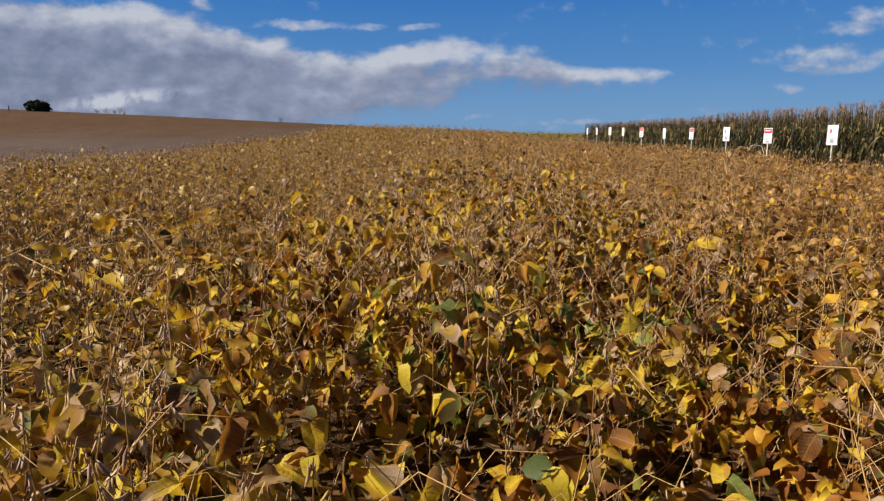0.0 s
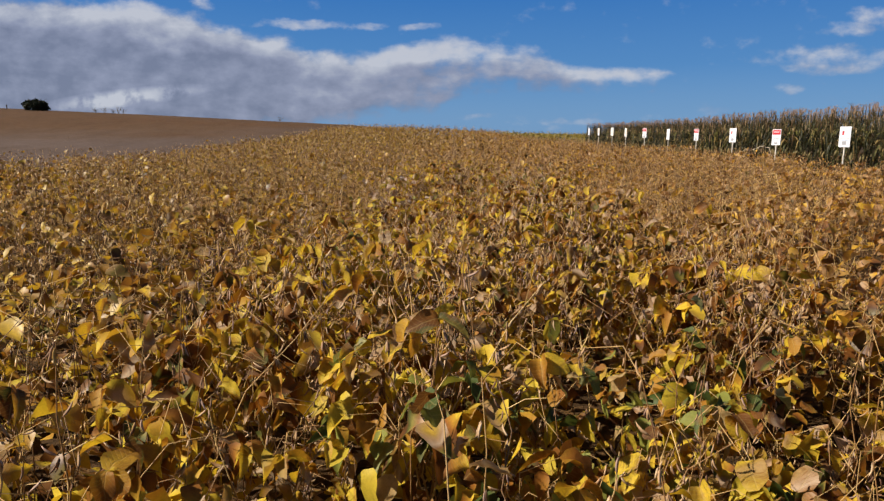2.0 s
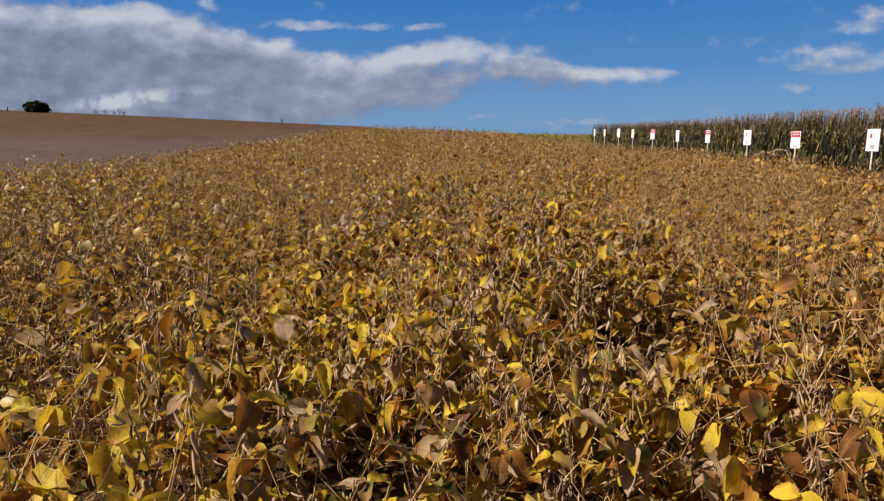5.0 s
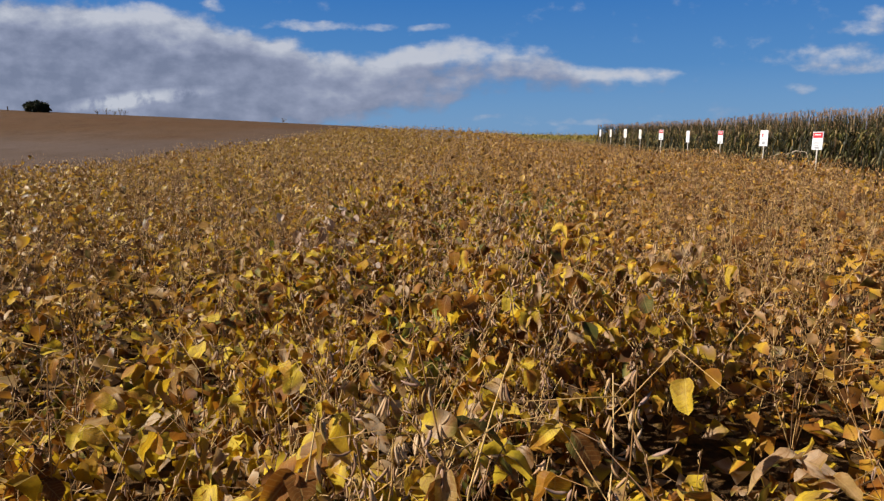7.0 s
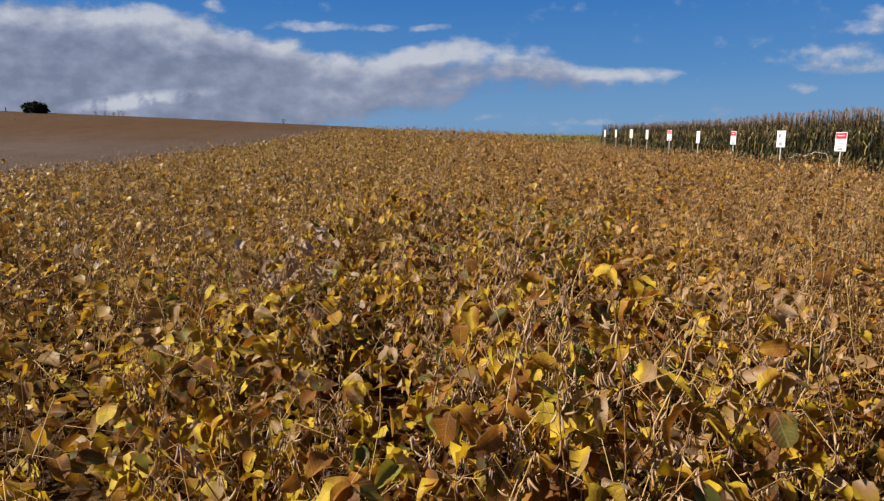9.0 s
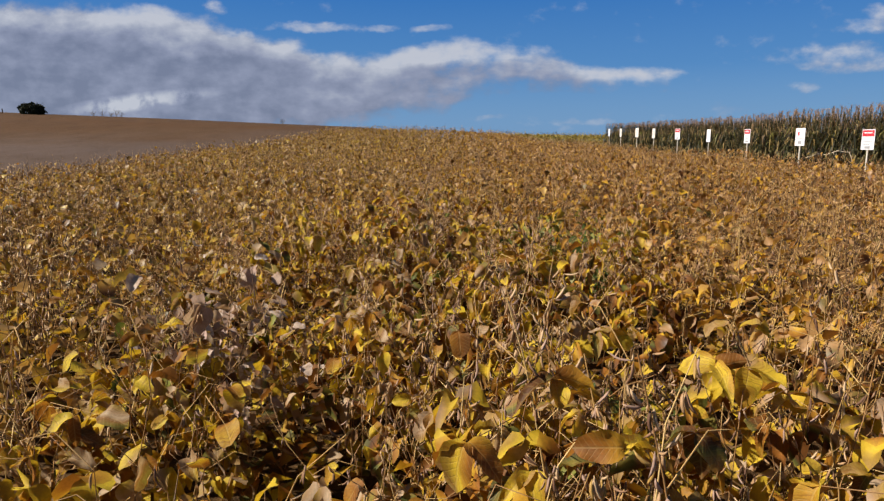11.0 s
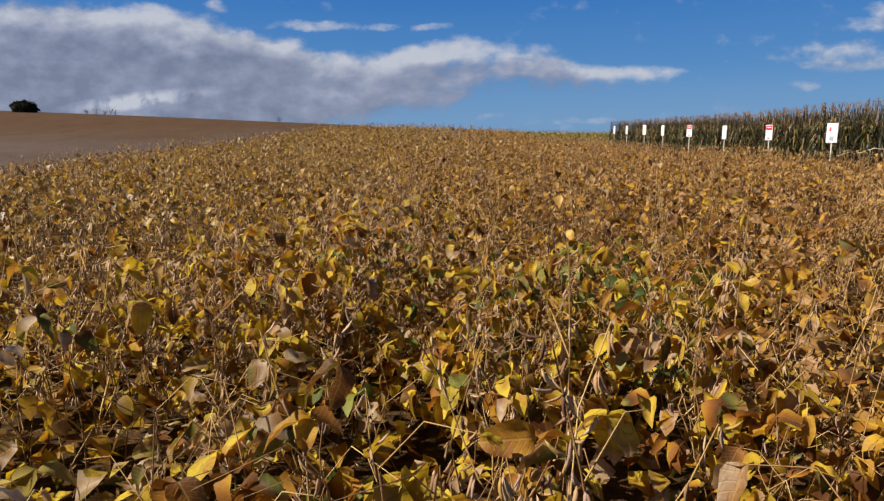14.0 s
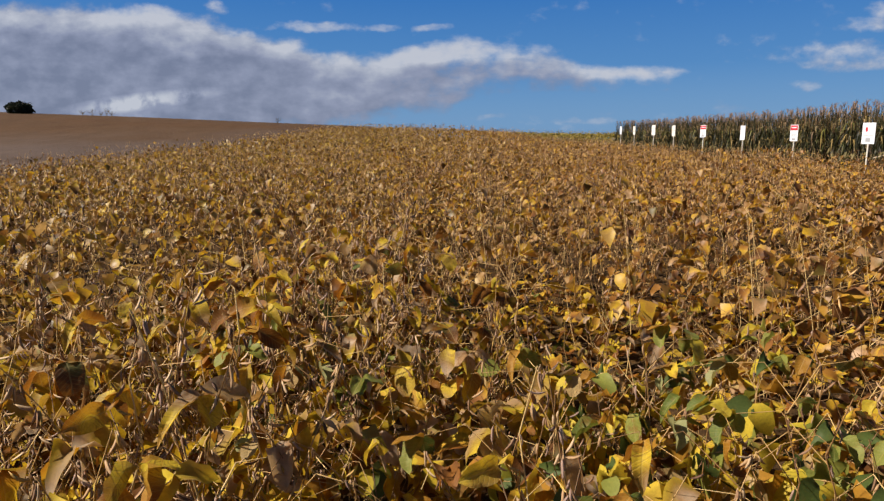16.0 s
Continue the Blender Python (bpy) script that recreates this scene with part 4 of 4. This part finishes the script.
def corn_plant(seed, tall=2.36, blade_count=26, low=0.36, spike_count=14, slim=False):
    r = rng(seed)
    s = np.linspace(0, 1, 5)
    pts = np.stack([r.normal(0, 0.04) * s, r.normal(0, 0.04) * s, s * tall], 1)
    stalk = tube(pts[[2, 4]], [0.012, 0.006], 3) if slim else tube(pts, np.linspace(0.015, 0.007, 5), 5)
    blades, dry = [], []
    plane = r.uniform(0, np.pi)
    for i, h in enumerate(low + (tall * 0.97 - low) * np.linspace(0, 1, blade_count) ** 0.8):
        a = plane + np.pi * (i % 2) + r.normal(0, 0.35)
        droop = r.uniform(-1.6, -0.2) if h < 0.9 else r.uniform(-0.5, 0.6) if h < tall * 0.72 else r.uniform(-1.0, -0.25)
        ahead = np.array([[np.cos(a), np.sin(a), droop]])
        m = frames_of(np.array([[0, 0, h]]), ahead, np.array([[0, 0, 1.0]]), np.array([r.uniform(0.55, 0.86) * (1.0 if h < tall * 0.68 else 0.62)]))
        (dry if i == blade_count - 1 or h > tall * r.uniform(0.70, 1.0) or (h > 1.3 and r.random() < 0.15) else blades).append(scatter(BLADES[int(r.integers(0, 6))], m))
    spikes = []
    for i in range(spike_count):
        a = r.uniform(0, 2 * np.pi)
        lean = 0.1 if i == 0 else r.uniform(0.15, 0.8)
        top = np.array([np.cos(a) * lean, np.sin(a) * lean, 1.0]) * r.uniform(0.06, 0.17)
        way = [[0, 0, tall - 0.04], [0, 0, tall + 0.06] + top * 0.5, [0, 0, tall + 0.04] + top * np.array([1.25, 1.25, 0.9])]
        spikes.append(tube(np.array([way[0], way[2]]), [0.0030, 0.0018], 3) if slim else tube(np.array(way), [0.0031, 0.0024, 0.0015], 3))
    a = plane + 0.4
    ear = scatter(EAR, frames_of(np.array([[0.01, 0, tall * r.uniform(0.36, 0.54)]]), np.array([[np.cos(a) * 0.4, np.sin(a) * 0.4, r.choice([1.0, -1.0])]]), np.array([[0.1, 0.9, 0.2]]), np.array([0.26])))
    return stalk, join(blades), join(spikes), ear, join(dry)


def build_corn():
    kinds = []
    for seed in range(8):
        stalk, blades, tassel, ear, dry = corn_plant(500 + seed)
        root = new("corn_plant")
        tagged(root, "tall ripening corn plant with drooping green and tan leaves", "corn plant", group="edge row of the corn field")
        part("stalk", mesh_of("stalk", *stalk, mats=[M_CORN_STALK]), root)
        part("leaves", mesh_of("leaves", *blades, mats=[M_CORN]), root, "long arching green leaves, some coloured near-black as shade")
        part("dry_leaves", mesh_of("dry_leaves", *dry, mats=[M_CORN_DRY]), root, "withered tan upper leaves")
        part("tassel", mesh_of("tassel", *tassel, mats=[M_TASSEL]), root, "pinkish tan branched tassel")
        part("ear", mesh_of("ear", *ear, mats=[M_EAR]), root, "pale dry husk")
        kinds.append((root, (stalk, blades, tassel, ear, dry)))
    r = rng(9)
    used = set()
    for i, y in enumerate(np.arange(CORN_Y0, CORN_Y1, 0.20)):
        x = CORN_X + r.normal(0, 0.05)
        v = int(r.integers(0, 8))
        m = Matrix.Translation((x, y, float(land(x, y)))) @ Matrix.Rotation(r.normal(0, 0.06), 4, "X") @ Matrix.Rotation(r.normal(0, 0.05), 4, "Y") @ Matrix.Rotation(r.uniform(0, 6.28), 4, "Z") @ Matrix.Scale(r.uniform(0.97, 1.02), 4)
        if v not in used:
            used.add(v)
            kinds[v][0].matrix_basis = m
            continue
        copy_thing(kinds[v][0], m).matrix_basis = m
    inner = [corn_plant(520 + v, 2.36, 7, 1.45, 10, True) for v in range(8)]
    root = new("corn_field")
    tagged(root, "ripening corn in close rows with tan tassels", "corn crop", kind="stuff")
    made = [[], [], [], []]
    for first, last, step, models in ((1, 3, 0.18, [k[1] for k in kinds]), (3, 12, 0.26, inner), (12, 45, 1.0, inner)):
        xy = []
        for row in range(first, last):
            y = np.arange(CORN_Y0 + max(0, row - 12) * 0.6, CORN_Y1, step)
            xy.append(np.stack([CORN_X + 0.76 * row + r.normal(0, 0.06, len(y)), y + r.normal(0, 0.07, len(y))], 1))
        xy = np.concatenate(xy)
        mats = upright(np.c_[xy, land(xy[:, 0], xy[:, 1])], r.uniform(0, 6.28, len(xy)), r.uniform(0.96, 1.02, len(xy)))
        mats[:, 0, 2], mats[:, 1, 2] = r.normal(0, 0.06, len(xy)), r.normal(0, 0.07, len(xy))
        pick = r.integers(0, 8, len(xy))
        for j, k in enumerate((0, 1, 2, 4)):
            made[j] += [scatter(models[v][k], mats[pick == v]) for v in range(8)]
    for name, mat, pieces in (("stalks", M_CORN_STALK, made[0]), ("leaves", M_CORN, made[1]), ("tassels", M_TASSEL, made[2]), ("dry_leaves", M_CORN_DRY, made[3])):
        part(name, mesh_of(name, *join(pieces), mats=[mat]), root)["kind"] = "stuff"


build_corn()


def build_broken_corn(x, y):
    """A snapped stalk with bleached leaves hanging out of the edge row."""
    r = rng(33)
    root = new("broken_corn_plant")
    root.matrix_basis = pose(x, y, float(land(x, y)))
    tagged(root, "snapped corn stalk with bleached leaves hanging out", "corn plant")
    part("stalk", mesh_of("stalk", *tube(np.array([[0.35, -0.15, -0.02], [0.33, -0.1, 0.6], [0.22, 0.05, 1.08], [0.02, 0.35, 1.12], [-0.02, 0.9, 0.98], [0.02, 1.3, 1.02], [-0.08, 2.0, 0.86]]), [0.010, 0.010, 0.011, 0.012, 0.010, 0.009, 0.006], 6), mats=[M_BLEACHED]), root)
    for i in range(9):
        at = np.array([[0.04 - 0.01 * i, 0.3 + 0.2 * i, 1.10 - 0.025 * i]])
        m = frames_of(at, np.array([[r.normal(0, 0.5), r.normal(-0.3, 0.8), r.uniform(-0.9, 0.0)]]), np.array([[0, 0, 1.0]]), np.array([r.uniform(0.4, 0.7)]))
        part("blade", mesh_of("blade", *scatter(BLADES[i % 6], m), mats=[M_BLEACHED]), root)


build_broken_corn(11.95, 25.4)


# ---- trial signs ----
SIGN_X = 11.2
SIGNS = [
    # y, height of the middle, width, height, turn, style
    (19.07, 1.755, 0.42, 0.58, 80, "emblem"), (23.0, 1.75, 0.41, 0.54, 76, "header"), (26.53, 1.83, 0.415, 0.56, 77, "emblem"),
    (30.47, 1.875, 0.37, 0.53, 80, "header"), (34.44, 1.915, 0.36, 0.55, 85, "plain"), (38.7, 2.02, 0.38, 0.54, 71, "header"),
    (42.95, 2.09, 0.40, 0.55, 84, "cream"), (46.64, 2.17, 0.40, 0.57, 76, "cream"), (51.0, 2.21, 0.39, 0.55, 84, "cream"), (54.7, 2.26, 0.38, 0.55, 85, "plain"),
]


def build_sign(y, z, w, h, turn, style):
    x = SIGN_X
    g = float(land(x, y))
    root = new("field_sign")
    root.matrix_basis = pose(x, y, g, rz=-turn)
    label = {"emblem": "white plot sign with a red emblem on a stake", "header": "white plot sign with a red header on a stake",
             "plain": "plain white plot sign on a thin stake", "cream": "cream plot sign on a thin stake"}[style]
    tagged(root, label, "sign", group="row of plot signs")
    mid = z - g
    base = M_CREAM if style == "cream" else M_WHITE
    part("post", finish(box(0.042, 0.030, mid + h * 0.35, (0, 0.022, (mid + h * 0.35) / 2 - 0.02), 0.004), "post", M_POST), root, "pale wooden stake")
    panel = part("panel", finish(box(w, 0.012, h, (0, 0, mid), 0.003), "panel", base), root)

    def patch(name, mat, px, pz, pw, ph, lab=""):
        part(name, finish(box(pw, 0.004, ph, (px, -0.009, mid + pz), 0.0012), name, mat), panel, lab)

    if style == "header":
        patch("header", M_RED, 0, h * 0.31, w * 0.90, h * 0.30, "red header band")
        part("header_writing", finish(box(w * 0.62, 0.003, h * 0.055, (0, -0.0125, mid + h * 0.33)), "header_writing", M_WHITE), panel, "white bar of writing")
        for i in range(3):
            patch("writing_line", M_GREY, -w * 0.05 * i, -h * (0.08 + 0.085 * i), w * (0.7 - 0.1 * i), h * 0.028)
        patch("code_block", M_GREY, 0, -h * 0.38, w * 0.42, h * 0.12)
    elif style == "emblem":
        patch("emblem", M_RED, -w * 0.16, h * 0.19, w * 0.16, h * 0.20, "small red emblem")
        patch("emblem_mark", M_DARK, -w * 0.12, h * 0.255, w * 0.09, h * 0.05)
        for i in range(2):
            patch("writing_line", M_PINK if i == 0 else M_BLUE, 0, -h * (0.09 + 0.07 * i), w * 0.78, h * 0.030)
        patch("code_block", M_GREY, 0, -h * 0.30, w * 0.36, h * 0.18)
    elif style == "cream":
        for i in range(3):
            patch("writing_line", M_GREY, 0, h * (0.2 - 0.16 * i), w * 0.6, h * 0.025)


for row in SIGNS:
    build_sign(*row)


# ---- the far hill: crop, weeds and the tree ----
def tuft_template(seed, blades=4):
    r = rng(seed)
    v, t = [], []
    for i in range(blades):
        a, lean = r.uniform(0, 6.28), r.uniform(0.1, 0.6)
        w = 0.07
        base = r.normal(0, 0.15, 2)
        k = len(v)
        v += [(base[0] - w * np.sin(a), base[1] + w * np.cos(a), 0), (base[0] + w * np.sin(a), base[1] - w * np.cos(a), 0),
              (base[0] + np.cos(a) * lean, base[1] + np.sin(a) * lean, r.uniform(0.6, 1.0))]
        t.append((k, k + 1, k + 2))
    return np.array(v, float), np.zeros((0, 4), int), np.array(t, int)


def build_far_crop():
    r = rng(77)
    count = 26000
    x = -12.5 - 110 * r.uniform(0, 1, count)
    y = 130 - 90 * r.uniform(0, 1, count) ** 1.3
    ok = x > -0.86 * (y + 12)
    x, y = x[ok], y[ok]
    more = 3000
    x = np.concatenate([x, r.uniform(-30, 34, more)])
    y = np.concatenate([y, r.uniform(63, 126, more)])
    size = r.uniform(0.06, 0.16, len(x))
    mats = upright(np.c_[x, y, land(x, y) - 0.03], r.uniform(0, 6.28, len(x)), size)
    ob = new("far_crop", mesh_of("far_crop", *join([scatter(tuft_template(80 + v), mats[v::4]) for v in range(4)]), mats=[M_STRAW]))
    tagged(ob, "low brown dry crop over the far hill", "dry crop", kind="stuff")


def build_weed(x, y, tall, seed, wide=0.5):
    r = rng(seed)
    pieces, tips = [], []
    for i in range(11):
        a, lean = r.uniform(0, 6.28), r.uniform(0.05, wide)
        top = np.array([np.cos(a) * lean, np.sin(a) * lean, r.uniform(0.6, 1.0)]) * tall
        pieces.append(tube(np.array([[0, 0, -0.05], top * [0.4, 0.4, 0.55], top]), [0.014, 0.010, 0.005], 3))
        for s in np.linspace(0.4, 1, 5):
            tips.append((top * [s * 0.9, s * 0.9, s], r.normal(0, 1, 3), r.uniform(0.07, 0.16)))
    root = new("weed")
    root.matrix_basis = pose(x, y, float(land(x, y)))
    tagged(root, "tall dry brown weed standing above the crop", "weed", group="weeds at the field's far side")
    part("stem_cluster", mesh_of("stem_cluster", *join(pieces), mats=[M_WEED]), root)["kind"] = "stuff"
    at, out = np.array([t[0] for t in tips]), np.array([t[1] for t in tips])
    part("foliage", mesh_of("foliage", *scatter(LEAVES_MID[1], frames_of(at, out, np.tile([0.1, 0.2, 1.0], (len(at), 1)), np.array([t[2] for t in tips]))), mats=[M_WEED]), root)["kind"] = "stuff"


def build_tree(x, y):
    r = rng(5)
    root = new("tree")
    root.matrix_basis = pose(x, y, float(land(x, y)) - 0.1)
    tagged(root, "dark rounded broadleaf tree alone on the hill", "tree")
    part("trunk", mesh_of("trunk", *tube([[0, 0, 0], [0.05, 0, 0.8], [0, 0.05, 1.6], [0, 0, 2.3]], [0.28, 0.22, 0.16, 0.06], 8), mats=[M_BARK]), root)
    limbs = []
    for i in range(11):
        a = i * 2.4
        e = np.array([np.cos(a) * r.uniform(1.2, 2.6), np.sin(a) * r.uniform(1.0, 2.2), r.uniform(1.2, 2.3)])
        limbs.append(tube(np.array([[0, 0, r.uniform(0.5, 1.3)], e * [0.5, 0.5, 0.75], e]), [0.10, 0.06, 0.02], 5))
    part("limbs", mesh_of("limbs", *join(limbs), mats=[M_BARK]), root)
    count = 2600
    d = r.normal(0, 1, (count, 3))
    d /= np.linalg.norm(d, axis=1, keepdims=True)
    lump = 1 + 0.13 * np.sin(5 * np.arctan2(d[:, 1], d[:, 0]) + 3 * d[:, 2]) + 0.08 * np.sin(11 * d[:, 0] + 7 * d[:, 2])
    rad = r.uniform(0.55, 1.0, count) ** 0.5 * lump
    p = d * rad[:, None] * [2.0, 1.8, 1.15] + [0, 0, 0.75]
    p = p[p[:, 2] > 0.1]
    m = frames_of(p, r.normal(0, 1, p.shape), r.normal(0, 1, p.shape), r.uniform(0.22, 0.42, len(p)))
    part("crown", mesh_of("crown", *scatter(LEAVES_MID[0], m), mats=[M_TREE]), root, "dense dark green leaves")


build_far_crop()
for k, (wx, wy, tall) in enumerate([(-10.2, 61.5, 1.1), (-9.2, 61.8, 0.8), (-11.0, 61.3, 0.8), (-4.6, 61.5, 0.9), (-66.5, 118, 0.9), (-64.8, 118, 1.2), (-63.6, 118.5, 0.8), (-62.3, 118, 1.5), (-61.4, 118, 1.0), (-33.0, 120, 0.9), (-13.5, 72.0, 1.2), (-12.6, 72.5, 0.9), (6.0, 62, 0.7), (9.6, 62, 0.6)]):
    build_weed(wx, wy, tall, 900 + k, 0.9)
build_tree(-76.6, 116.5)


def build_post(x, y, tall):
    root = new("fence_post", finish(box(0.14, 0.14, tall, (0, 0, tall / 2 - 0.1), 0.02), "fence_post", M_BARK))
    root.matrix_basis = pose(x, y, float(land(x, y)))
    tagged(root, "weathered dark wooden post standing on the hill", "fence post")


build_post(-81.3, 115.5, 0.9)
